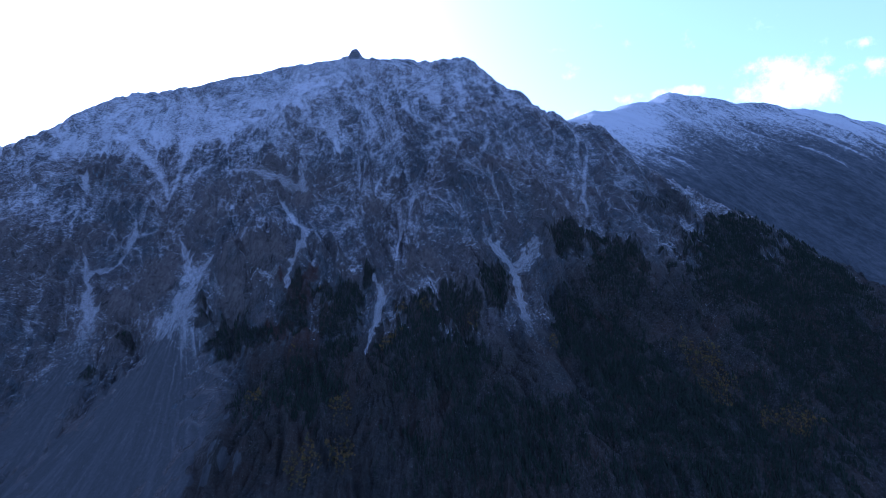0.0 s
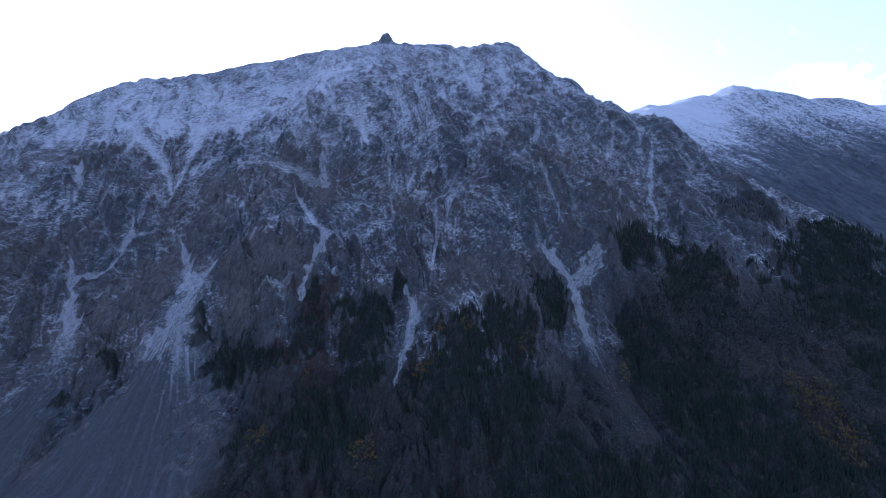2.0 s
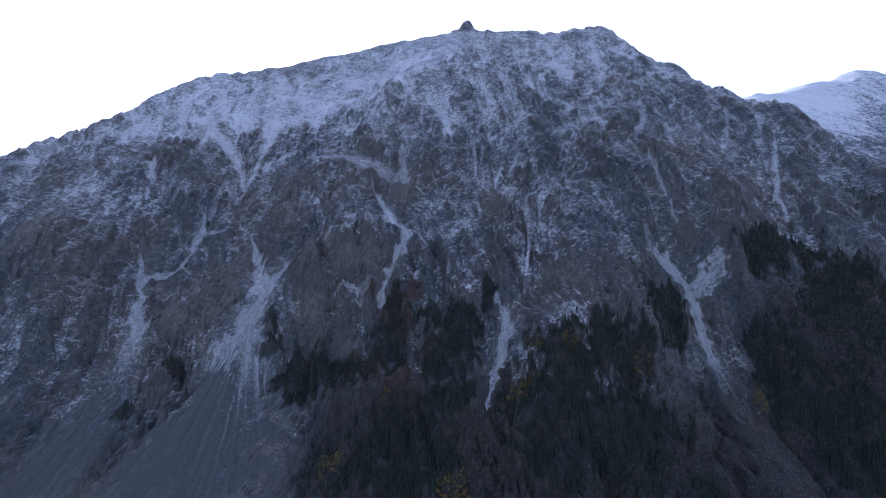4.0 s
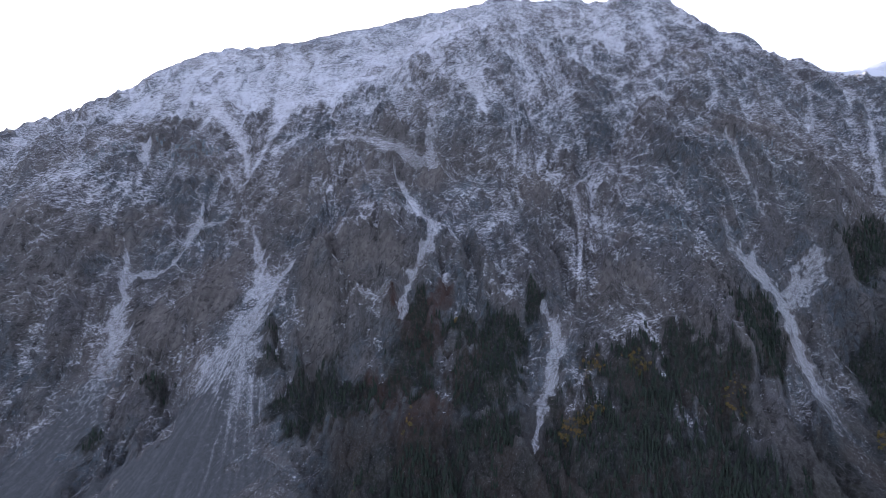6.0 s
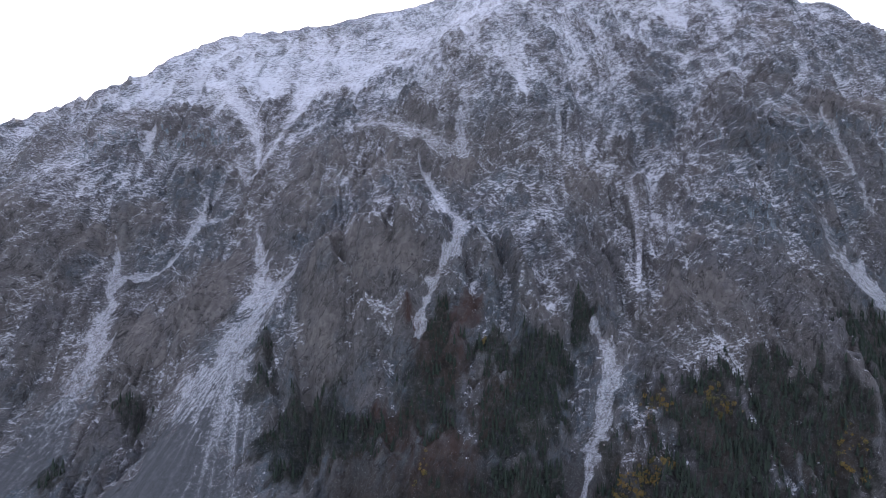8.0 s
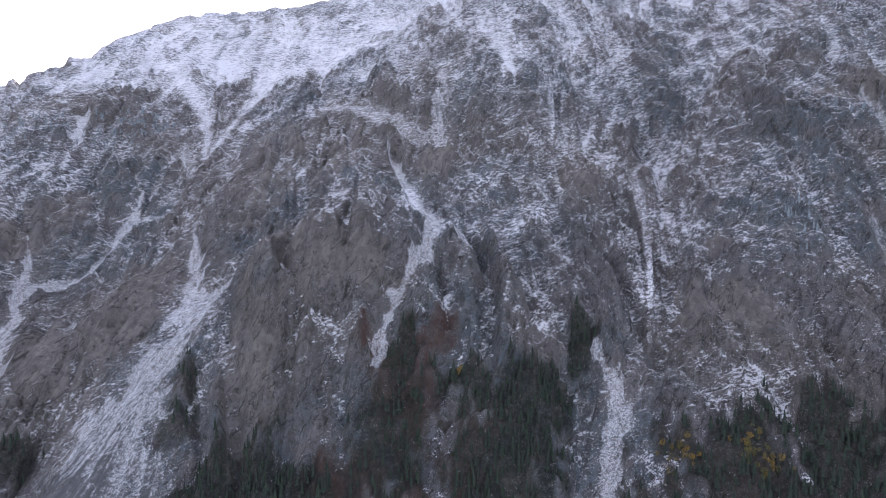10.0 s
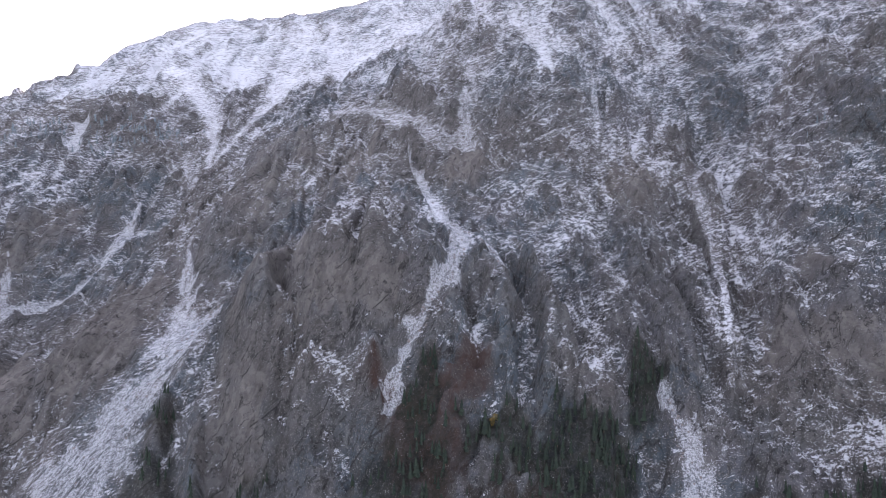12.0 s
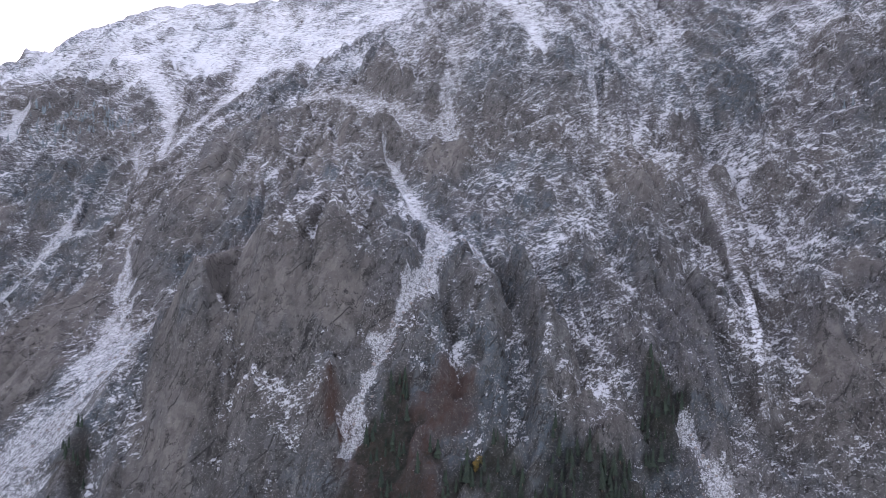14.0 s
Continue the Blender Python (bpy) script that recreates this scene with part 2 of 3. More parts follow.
CRACKS = {
    "dark_gully": [(-56, 582, 3), (-45.4, 547.5, 3), (-33.9, 524.4, 3), (-27.5, 507, 3), (-24, 481, 3.5), (-23, 441.5, 4), (-26, 412, 4), (-30.6, 401, 3)],
    "slab": [(-125.9, 391.1, 0.8), (-128.6, 386.7, 1), (-132.2, 383.9, 1), (-134.3, 382.3, 0.8)],
    "rust": [(-80.9, 418.4, 1), (-76.4, 403, 1.4), (-77.8, 394.3, 1.4), (-79.1, 387.7, 1.2)],
    "wood": [(-53.1, 407.5, 1), (-52.3, 401.4, 1.4), (-48.8, 398.6, 1)],
    "bowl": [(-152.6, 481.4, 1.2), (-138.7, 461.5, 1.6), (-130, 458.7, 1)],
    "low": [(-105.2, 375.8, 1), (-107.4, 372.5, 1.2), (-109.6, 369.3, 1)],
    "arm": [(-150.5, 384, 1), (-148.5, 377.7, 1.4), (-144, 368, 1.4)],
    "knob": [(-92.6, 497.5, 2), (-97.4, 466.5, 2), (-86, 430, 1.4), (-82.2, 413, 1)],
    "slab_seam": [(-117, 391.6, 0.7), (-117.2, 388.4, 0.9), (-116.6, 385.9, 0.7)],
    "west": [(-267.2, 464.3, 2), (-247.1, 450.8, 2.4), (-226, 436.6, 1.4)],
}
SNOWY = {"big": 0.62, "big_arm": 0.62, "middle": 0.66, "middle_arm": 0.5, "middle_top": 0.42, "bowl": 0.46, "bowl_top": 0.52, "funnel": 0.68, "funnel_west": 0.66, "funnel_east": 0.62, "east_frost": 0.3, "rib_streak": 0.45, "west": 0.62, "west_arm": 0.62, "west_top": 0.62, "big_low": 0.56, "east": 0.64, "east_arm": 0.58, "dark_top": 0.36, "knob": 0.6, "ridge_streak": 0.62, "east_top": 0.42, "shoulder_patch": 0.8}
FANS = {"big_fan": [(-165, 377, 7), (-160, 366, 9), (-158, 352, 15), (-158, 335, 24), (-160, 310, 36), (-160, 280, 46)],
        "west_fan": [(-219, 366, 8), (-218, 350, 10), (-216, 325, 15), (-214, 300, 20)]}
# patches of the face: x, height, half width, half height and, if given, how thickly they are covered
WOODS = {
    "middle": [(-129, 141, 13, 11, 0.8), (-93, 152, 11, 13, 0.6), (-66, 152, 15, 15, 0.95), (-61, 157, 11, 12, 1.0), (-118, 140, 20, 6, 0.9), (-147, 154, 7, 6, 0.5),
               (-65, 134, 15, 6, 0.9), (-50, 175, 4, 6.5, 1.0), (-92, 171, 4, 8, 1.0), (-77, 166, 7, 4, 0.7), (-65, 166, 8, 2.5, 0.5), (-150, 163, 4, 4, 0.5), (-76, 118, 24, 15, 0.8), (-103, 113, 16, 8, 0.5)],
    "knob": [(2, 158, 12, 12, 0.8), (1, 165, 8, 7, 0.9), (14, 153, 9, 12, 0.8), (-14, 151, 16, 13, 0.8), (-19, 133, 24, 21, 0.7), (9, 129, 20, 17, 0.8), (34, 166, 12, 13, 1.0)],
    "east": [(94, 198, 20, 13, 1.0), (123, 172, 26, 26, 0.9), (88, 139, 20, 25, 0.9), (103, 123, 30, 24, 0.9), (203, 169, 39, 29, 0.9), (226, 131, 49, 51, 0.95),
             (135, 98, 75, 27, 0.9), (30, 100, 55, 17, 0.9), (175, 222, 30, 14, 0.4), (225, 195, 30, 18, 0.8), (262, 165, 30, 30, 0.9)],
    "fans": [(-191, 142, 8, 5, 0.6), (-206, 126, 6, 3, 0.7)],
}
FROSTED = {"west": [(-252, 246, 20, 8, 0.75), (-285, 240, 16, 7, 0.4)], "east": [(-2, 243, 4, 6, 0.4), (8, 206, 5, 9, 0.5), (40, 240, 20, 8, 0.3)]}
FROST = {
    "middle": [(-112, 176, 10, 2.6, 2.2), (-109, 171, 5, 2, 1.8), (-118, 166, 4, 2, 1.8), (-135, 191, 12, 3, 1.3), (-110, 213, 4, 9, 1.2), (-122, 206, 14, 3), (-83, 189, 4, 6), (-86, 184, 3, 3), (-75, 174, 4, 5), (-90, 182, 3, 4), (-160, 229, 10, 5)],
    "knob": [(-63, 180, 8, 4, 1.4), (-68, 212, 5, 9), (-59, 195, 5, 7), (-48, 206, 6, 3), (-65, 172, 4, 3), (-53, 184, 4, 2), (-33, 189, 5, 7), (-63, 232, 20, 22, 0.6)],
    "east": [(-22, 220, 8, 18, 0.7), (-11, 217, 5, 9, 0.6), (-18, 196, 5, 3), (-24, 189, 2, 3), (-5, 210, 22, 12, 0.3), (-17, 168, 8, 8, 0.6), (2, 201, 23, 15, 0.3), (-10, 169, 14, 6), (50, 225, 40, 20, 0.2)],
    "bowl": [(-232, 308, 66, 34, 0.95), (-160, 345, 60, 24, 0.95), (-80, 276, 5, 11, 1.2), (0, 345, 60, 22, 0.7), (-115, 318, 45, 30, 0.55), (-300, 285, 40, 22, 0.8)],
    "west": [(-271, 216, 17, 28, 0.7), (-259, 163, 16, 18, 0.8), (-295, 230, 27, 28, 0.7), (-254, 167, 8, 16)],
}
SLABS = {
    "west": [(-189, 176, 15, 19), (-204, 160, 14, 8), (-249, 205, 9, 14), (-300, 208, 20, 14), (-180, 173, 7, 6)],
    "middle": [(-164, 223, 12, 17), (-115, 192, 11, 8), (-131, 163, 10, 13), (-135, 197, 14, 14), (-103, 226, 8, 8), (-105, 192, 5, 8), (-135, 172, 9, 6, 0.7), (-146, 233, 11, 13), (-167, 236, 18, 10)],
    "east": [(-51, 226, 9, 11), (-15, 202, 4, 4), (-22, 186, 4, 6), (29, 299, 9, 14), (41, 252, 22, 7), (-12, 186, 10, 6)],
}
THIN = {"east": [(150, 225, 60, 32, 0.6), (110, 265, 40, 26, 0.4), (60, 180, 40, 25, 0.5)], "ribs": [(-215, 262, 7, 10), (-186, 268, 6, 12), (-158, 272, 22, 12), (-262, 262, 14, 10)]}
RUST = {"middle": [(-90, 165, 8, 15), (-84, 180, 4, 7), (-100, 173, 4, 4), (-100, 144, 11, 8), (-84, 133, 13, 13)]}
AUTUMN = {
    "near": [(-27, 154, 5, 2.5), (-32, 139, 4, 3), (-90, 134, 2, 5), (-28, 143, 4, 2.5), (17, 150, 4, 5), (-11, 157, 6, 2.5), (-78, 167, 1.5, 2), (-95, 174, 1.6, 2), (-33, 139, 5, 4)],
    "low": [(-103, 114, 6, 4), (-55, 112, 6, 5), (68, 130, 4, 3), (155, 118, 13, 14), (180, 99, 14, 5), (-65, 93, 11, 5), (-216, 99, 9, 4), (-52, 98, 8, 6)],
}


def cover(x, y, lines, rough=0.6):
    """How far inside the nearest line of a set a place lies (1 in the middle, 0 at the edge and outside), and which line."""
    best, which = np.full(np.shape(x), -1.0), np.zeros(np.shape(x), int)
    up = land(x, y) if rough else y
    wob = rough * (0.8 * fbm(x / 4.5, up / 4.5, 3, 71) + 0.35 * fbm(x / 1.4, up / 1.4, 2, 73)) if rough else 0.0
    swell = 1 + 0.75 * fbm(x / 7, up / 7, 2, 75) if rough else 1.0
    if rough:
        x, y = x + 1.3 * fbm(x / 6, up / 8, 2, 77), y + 1.0 * fbm(x / 6 + 40, up / 8, 2, 79)
    for i, line in enumerate(lines.values()):
        d, w = near_line(x, y, line)
        inside = 1 - d / (w * swell) + wob
        which = np.where(inside > best, i + 1, which)
        best = np.maximum(best, inside)
    return best, np.where(best > 0, which, 0)


def zone(x, up, areas):
    """How far places at x and a height on the smooth landform lie in ragged patches."""
    best = np.zeros(np.shape(x))
    ragged = 0.4 * fbm(x / 9, up / 10, 3, 31) + 0.35 * fbm(x / 2.6, up / 4, 2, 33)
    for bx, bz, rx, rz, *share in (blob for blobs in areas.values() for blob in blobs):
        r = np.hypot((x - bx) / rx, (up - bz) / rz)
        best = np.maximum(best, smooth(0.0, 0.55, 1.15 - r + ragged * (r < 2)) * (share[0] if share else 1.0))
    return best


def crags(u, v, seed):
    """Broken rock: each block of an uneven lattice has a step and a tilt of its own. Gives its offset and how near its joints are."""
    iu, iv = np.floor(u), np.floor(v)
    first, second = np.full(np.shape(u), 9.0), np.full(np.shape(u), 9.0)
    out = np.zeros(np.shape(u))
    for a in (-1, 0, 1):
        for b in (-1, 0, 1):
            cu, cv = iu + a, iv + b
            du, dv = u - cu - lattice(cu, cv, seed), v - cv - lattice(cu, cv, seed + 1)
            d = np.hypot(du, dv)
            level = (lattice(cu, cv, seed + 2) - 0.5) + 1.1 * (du * (lattice(cu, cv, seed + 3) - 0.5) + dv * (lattice(cu, cv, seed + 4) - 0.5))
            closer = d < first
            second = np.where(closer, first, np.minimum(second, d))
            out, first = np.where(closer, level, out), np.where(closer, d, first)
    return out, np.exp(-9 * (second - first))


def height(x, y):
    """The mountain's ground: landform, ribs and gullies, tilted ledges, chutes and fans."""
    z = land(x, y)
    c, _ = cover(x, y, CHUTES, 0.0)
    f, _ = cover(x, y, FANS, 0.0)
    calm = 1 - 0.96 * np.maximum(smooth(-1.1, 0.1, c), smooth(-0.1, 0.25, f))
    calm = calm * (1 - 0.4 * zone(x, z, WOODS))
    slab = zone(x, z, SLABS)
    u = x + 0.3 * (y - 400) + 6 * fbm(x / 38, y / 38, 3, 3)
    cliff = 0.45 + 0.75 * smooth(-0.6, 0.5, fbm(x / 55, y / 55, 2, 15)) * (1 - smooth(250, 300, z)) + 0.35 * smooth(250, 300, z)
    gullies = -5.0 * ridged(u / 26, y / 85, 2, 5, 0.5) - 3.3 * ridged(u / 9.5, y / 34, 3, 11, 0.5)
    crests = 3.3 * ridged(u / 15, y / 48, 3, 19, 0.5)
    ribs = cliff * (gullies + crests) + 2.3
    warp = 6 * fbm(x / 30, y / 30, 3, 21)
    q = (z + 0.42 * x + warp) / 7.5
    fr = q - np.floor(q)
    patchy = smooth(-0.5, 0.5, fbm(x / 25, y / 25, 3, 29))
    ledge = 1.8 * (smooth(0.15, 0.85, fr) - fr) * patchy
    q2 = (z + 0.5 * x + 0.6 * warp + 2 * fbm(x / 7, y / 7, 3, 25)) / 2.6
    fr2 = q2 - np.floor(q2)
    ledge = ledge + 0.6 * (smooth(0.25, 0.75, fr2) - fr2) * (1.2 - patchy)
    grit = 0.8 * fbm(x / 5.2, z / 4.6, 5, 41, 0.6)
    bend = 0.35 * fbm(x / 5, z / 5, 3, 43)
    big, split = crags((x - 0.25 * z) / 9 + bend, (z + 0.3 * x) / 15 + bend, 201)
    small, chink = crags((x - 0.2 * z) / 3.4 + 1.5 * bend, (z + 0.45 * x) / 4.2 + 1.5 * bend, 211)
    broken = (2.4 * big - 1.1 * split) * (1 - 0.35 * slab) + (1.3 * small - 0.45 * chink) * (1 - 0.65 * slab)
    broken = broken * (1 - 0.65 * smooth(100, 160, x))
    calm = calm * (1 - 0.55 * smooth(335, 368, z)) * (1 - 0.6 * smooth(525, 575, y) * smooth(-60, -120, x))
    z = z + calm * (ribs + ledge * (1 - 0.6 * slab) + grit * (1 - 0.5 * slab) + broken) - 0.6
    z = z - 1.1 * smooth(-0.6, 0.6, c) * (1 - 0.5 * smooth(0.2, 0.9, f)) + 0.12 * fbm(x / 1.5, y / 1.5, 2, 51)
    for line in CRACKS.values():
        d, w = near_line(x, y, line)
        z = z - 1.5 * w ** 0.8 * np.exp(-(d / w) ** 2) * (1 - smooth(0.0, 0.6, c))
    z = z + 8.6 * np.exp(-(((x + 89.5) / 6.3) ** 2 + ((y - 660) / 8) ** 2) ** 1.8) + 3 * np.exp(-(((x + 97) / 10) ** 2 + ((y - 660) / 8) ** 2))
    z = z + 0.9 * (ridged(x / 26, y / 300, 3, 91) - 0.6) * smooth(330, 365, z)
    z = z + 1.5 * smooth(560, 610, y) * smooth(-115, -150, x) * smooth(-330, -270, x)
    rim = np.minimum(np.minimum(smooth(-640, -500, x), 1 - smooth(380, 460, x)), np.minimum(smooth(170, 235, y), 1 - smooth(690, 800, y)))
    return 45 + (z - 45) * rim


# ---- materials ----
class Nodes:
    """A short way to write node materials."""

    def __init__(self, name):
        self.mat = bpy.data.materials.new(name)
        self.mat.use_nodes = True
        self.tree = self.mat.node_tree
        self.bsdf = self.tree.nodes["Principled BSDF"]
        self.bsdf.inputs["Specular IOR Level"].default_value = 0.25
        self.place = self.tree.nodes.new("ShaderNodeNewGeometry").outputs["Position"]

    def link(self, value, socket):
        if isinstance(value, bpy.types.NodeSocket):
            self.tree.links.new(value, socket)
        elif isinstance(value, tuple) and len(value) == 3 and len(socket.default_value) == 4:
            socket.default_value = (*value, 1)
        else:
            socket.default_value = value

    def math(self, op, a, b=0.0, clamp=False):
        n = self.tree.nodes.new("ShaderNodeMath")
        n.operation, n.use_clamp = op, clamp
        self.link(a, n.inputs[0]), self.link(b, n.inputs[1])
        return n.outputs[0]

    def noise(self, scale, detail=4.0, rough=0.55, stretch=(1, 1, 1), turn=(0, 0, 0)):
        m = self.tree.nodes.new("ShaderNodeMapping")
        m.inputs["Rotation"].default_value, m.inputs["Scale"].default_value = [radians(a) for a in turn], stretch
        self.link(self.place, m.inputs["Vector"])
        n = self.tree.nodes.new("ShaderNodeTexNoise")
        n.inputs["Scale"].default_value, n.inputs["Detail"].default_value, n.inputs["Roughness"].default_value = scale, detail, rough
        self.link(m.outputs[0], n.inputs["Vector"])
        return n.outputs["Fac"]

    def strips(self, lengths, turn=(0, 0, 0), detail=5.0, rough=0.6, shift=(0, 0, 0)):
        """Noise drawn out along turned axes: the length of its grains on each, in metres."""
        m = self.tree.nodes.new("ShaderNodeMapping")
        m.vector_type = "TEXTURE"
        m.inputs["Location"].default_value, m.inputs["Rotation"].default_value, m.inputs["Scale"].default_value = shift, [radians(a) for a in turn], lengths
        self.link(self.place, m.inputs["Vector"])
        n = self.tree.nodes.new("ShaderNodeTexNoise")
        n.inputs["Scale"].default_value, n.inputs["Detail"].default_value, n.inputs["Roughness"].default_value = 1.0, detail, rough
        self.link(m.outputs[0], n.inputs["Vector"])
        return n.outputs["Fac"]

    def sum(self, *terms):
        """Sum of (value, centre, weight) terms."""
        total = None
        for value, centre, weight in terms:
            one = self.math("MULTIPLY", self.math("SUBTRACT", value, centre), weight)
            total = one if total is None else self.math("ADD", total, one)
        return total

    def blocks(self, lengths, turn=(0, 0, 0), feature="DISTANCE_TO_EDGE", wobble=None):
        """Cells drawn out along turned axes: how near their joints are, or a shade for each cell."""
        m = self.tree.nodes.new("ShaderNodeMapping")
        m.vector_type = "TEXTURE"
        m.inputs["Rotation"].default_value, m.inputs["Scale"].default_value = [radians(a) for a in turn], lengths
        self.link(self.place, m.inputs["Vector"])
        way = m.outputs[0]
        if wobble is not None:
            add = self.tree.nodes.new("ShaderNodeVectorMath")
            self.link(way, add.inputs[0]), self.link(wobble, add.inputs[1])
            way = add.outputs[0]
        n = self.tree.nodes.new("ShaderNodeTexVoronoi")
        n.feature = feature
        n.inputs["Scale"].default_value = 1.0
        self.link(way, n.inputs["Vector"])
        return n.outputs["Distance"] if feature == "DISTANCE_TO_EDGE" else n.outputs["Color"]

    def ramp(self, value, low, high, a=0.0, b=1.0):
        n = self.tree.nodes.new("ShaderNodeMapRange")
        n.interpolation_type = "SMOOTHSTEP"
        for i, v in enumerate((value, low, high, a, b)):
            self.link(v, n.inputs[i])
        return n.outputs[0]

    def mix(self, fac, a, b):
        n = self.tree.nodes.new("ShaderNodeMix")
        n.data_type = "RGBA"
        self.link(fac, n.inputs[0]), self.link(a, n.inputs[6]), self.link(b, n.inputs[7])
        return n.outputs[2]

    def attr(self, name):
        n = self.tree.nodes.new("ShaderNodeAttribute")
        n.attribute_name = name
        return n.outputs["Fac"]

    def normal_z(self):
        n = self.tree.nodes.new("ShaderNodeNewGeometry")
        s = self.tree.nodes.new("ShaderNodeSeparateXYZ")
        self.link(n.outputs["Normal"], s.inputs[0])
        return s.outputs[2]

    def high(self):
        s = self.tree.nodes.new("ShaderNodeSeparateXYZ")
        self.link(self.place, s.inputs[0])
        return s.outputs[2]

    def random(self):
        return self.tree.nodes.new("ShaderNodeObjectInfo").outputs["Random"]

    def island(self):
        return self.tree.nodes.new("ShaderNodeNewGeometry").outputs["Random Per Island"]

    def finish(self, colour, rough=0.9, bump=None, strength=0.5, distance=0.3):
        self.link(colour, self.bsdf.inputs["Base Color"])
        self.link(rough, self.bsdf.inputs["Roughness"])
        if bump is not None:
            n = self.tree.nodes.new("ShaderNodeBump")
            n.inputs["Strength"].default_value, n.inputs["Distance"].default_value = strength, distance
            self.link(bump, n.inputs["Height"])
            self.link(n.outputs[0], self.bsdf.inputs["Normal"])
        return self.mat


def rock_and_snow(name, snow_low, snow_high):
    """Weathered rock with snow caught on its ledges, scree in its chutes and moss where shrubs grow."""
    n = Nodes(name)
    broad, mid, small, speck = n.noise(0.02, 4), n.noise(0.14, 6, 0.6), n.noise(0.8, 7, 0.7), n.noise(3.2, 5, 0.75)
    slab, veg, fan, rust = n.attr("slab"), n.attr("veg"), n.attr("fan"), n.attr("rust")
    seams = n.strips((1.7, 4, 5), (0, 12, 0), 7, 0.7)
    cracks = n.strips((3.2, 9, 13), (0, 14, 0), 6, 0.6)
    beds = n.strips((2.6, 2.4, 0.36), (0, -24, 0), 5, 0.72)
    bumps, above = n.strips((1.5, 1.5, 1.2), (0, -20, 0), 7, 0.68), n.strips((1.5, 1.5, 1.2), (0, -20, 0), 7, 0.68, (0, -0.1, -0.42))
    # rock: warm and cool beds, pale worn blocks, dark seams and joints
    rock = n.mix(n.ramp(broad, 0.42, 0.58), (0.112, 0.103, 0.098), (0.069, 0.089, 0.103))
    rock = n.mix(n.ramp(n.noise(0.035, 4), 0.5, 0.66), rock, (0.092, 0.092, 0.1))
    rock = n.mix(n.ramp(mid, 0.45, 0.7, 0, 0.8), rock, (0.147, 0.141, 0.137))
    rock = n.mix(n.math("MULTIPLY", slab, n.ramp(mid, 0.35, 0.6, 0.45, 0.8)), rock, (0.175, 0.158, 0.145))
    rock = n.mix(n.math("MULTIPLY", n.ramp(seams, 0.5, 0.62, 0, 0.7), n.ramp(slab, 0, 1, 1.0, 0.45)), rock, (0.05, 0.046, 0.044))
    rock = n.mix(n.math("MULTIPLY", n.ramp(small, 0.5, 0.6, 0, 0.75), n.ramp(slab, 0, 1, 1.0, 0.4)), rock, (0.036, 0.037, 0.036))
    facet = n.blocks((1.6, 2.5, 2.4), (0, -20, 0), "F1", wobble=n.math("MULTIPLY", small, 1.6))
    rock = n.mix(n.ramp(facet, 0.2, 0.8, 0.0, 0.45), rock, (0.05, 0.045, 0.042))
    rock = n.mix(n.math("MULTIPLY", n.ramp(speck, 0.54, 0.62, 0, 0.6), n.ramp(slab, 0, 1, 1.0, 0.35)), rock, (0.30, 0.29, 0.275))
    joints = n.blocks((3.6, 9, 8), (0, 16, 0), wobble=n.sum((small, 0.5, 0.9), (mid, 0.5, 1.6)))
    rock = n.mix(n.math("MULTIPLY", n.ramp(joints, 0.0, 0.05, 0.85, 0.0), n.ramp(n.noise(0.23, 3), 0.42, 0.56)), rock, (0.016, 0.015, 0.015))
    gap = n.math("ABSOLUTE", n.math("SUBTRACT", cracks, 0.49))
    rock = n.mix(n.math("MULTIPLY", n.ramp(gap, 0.0, 0.016, 0.85, 0.0), n.ramp(n.noise(0.17, 3), 0.47, 0.6)), rock, (0.014, 0.013, 0.013))
    rock = n.mix(n.math("MULTIPLY", rust, n.ramp(seams, 0.4, 0.6, 0.85, 0.5)), rock, (0.052, 0.026, 0.018))
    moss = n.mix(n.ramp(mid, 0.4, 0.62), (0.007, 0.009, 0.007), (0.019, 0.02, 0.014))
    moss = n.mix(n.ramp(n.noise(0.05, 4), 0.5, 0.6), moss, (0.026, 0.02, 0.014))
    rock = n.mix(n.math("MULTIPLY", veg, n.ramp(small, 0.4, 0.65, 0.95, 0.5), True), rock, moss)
    runs = n.sum((n.attr("runs"), 0.0, 0.2), (small, 0.0, 0.4), (speck, 0.0, 0.4))
    scree = n.mix(n.ramp(speck, 0.35, 0.65), (0.085, 0.091, 0.095), (0.046, 0.049, 0.051))
    scree = n.mix(n.ramp(runs, 0.45, 0.64, 0.0, 0.4), scree, (0.16, 0.165, 0.172))
    ground = n.mix(n.ramp(n.sum((fan, 0.0, 1.0), (mid, 0.5, 0.5)), 0.1, 0.35), rock, scree)
    # how much snow a place holds: more higher up and on flatter rock, less on slabs and under shrubs
    hold = n.math("ADD", n.ramp(n.high(), snow_low, snow_high, 0.22, 0.52), n.sum((n.normal_z(), 0.58, 0.75), (n.noise(0.05, 4, 0.6), 0.5, 0.6), (n.attr("frost"), 0.0, 0.23), (n.attr("hollow"), 0.5, 0.31), (n.ramp(n.high(), 100, 148), 1.0, 0.35)))
    hold = n.math("SUBTRACT", hold, n.sum((slab, 0.0, 0.2), (veg, 0.0, 0.5), (n.ramp(fan, 0.0, 0.2), 0.0, 0.5), (rust, 0.0, 0.2)))
    hold = n.math("MINIMUM", n.math("MAXIMUM", hold, 0.0), 1.1)
    ledge = n.math("SUBTRACT", bumps, above)
    micro = n.sum((beds, 0.5, 0.8), (ledge, 0.0, 1.4), (speck, 0.5, 0.8), (hold, 0.5, 0.5))
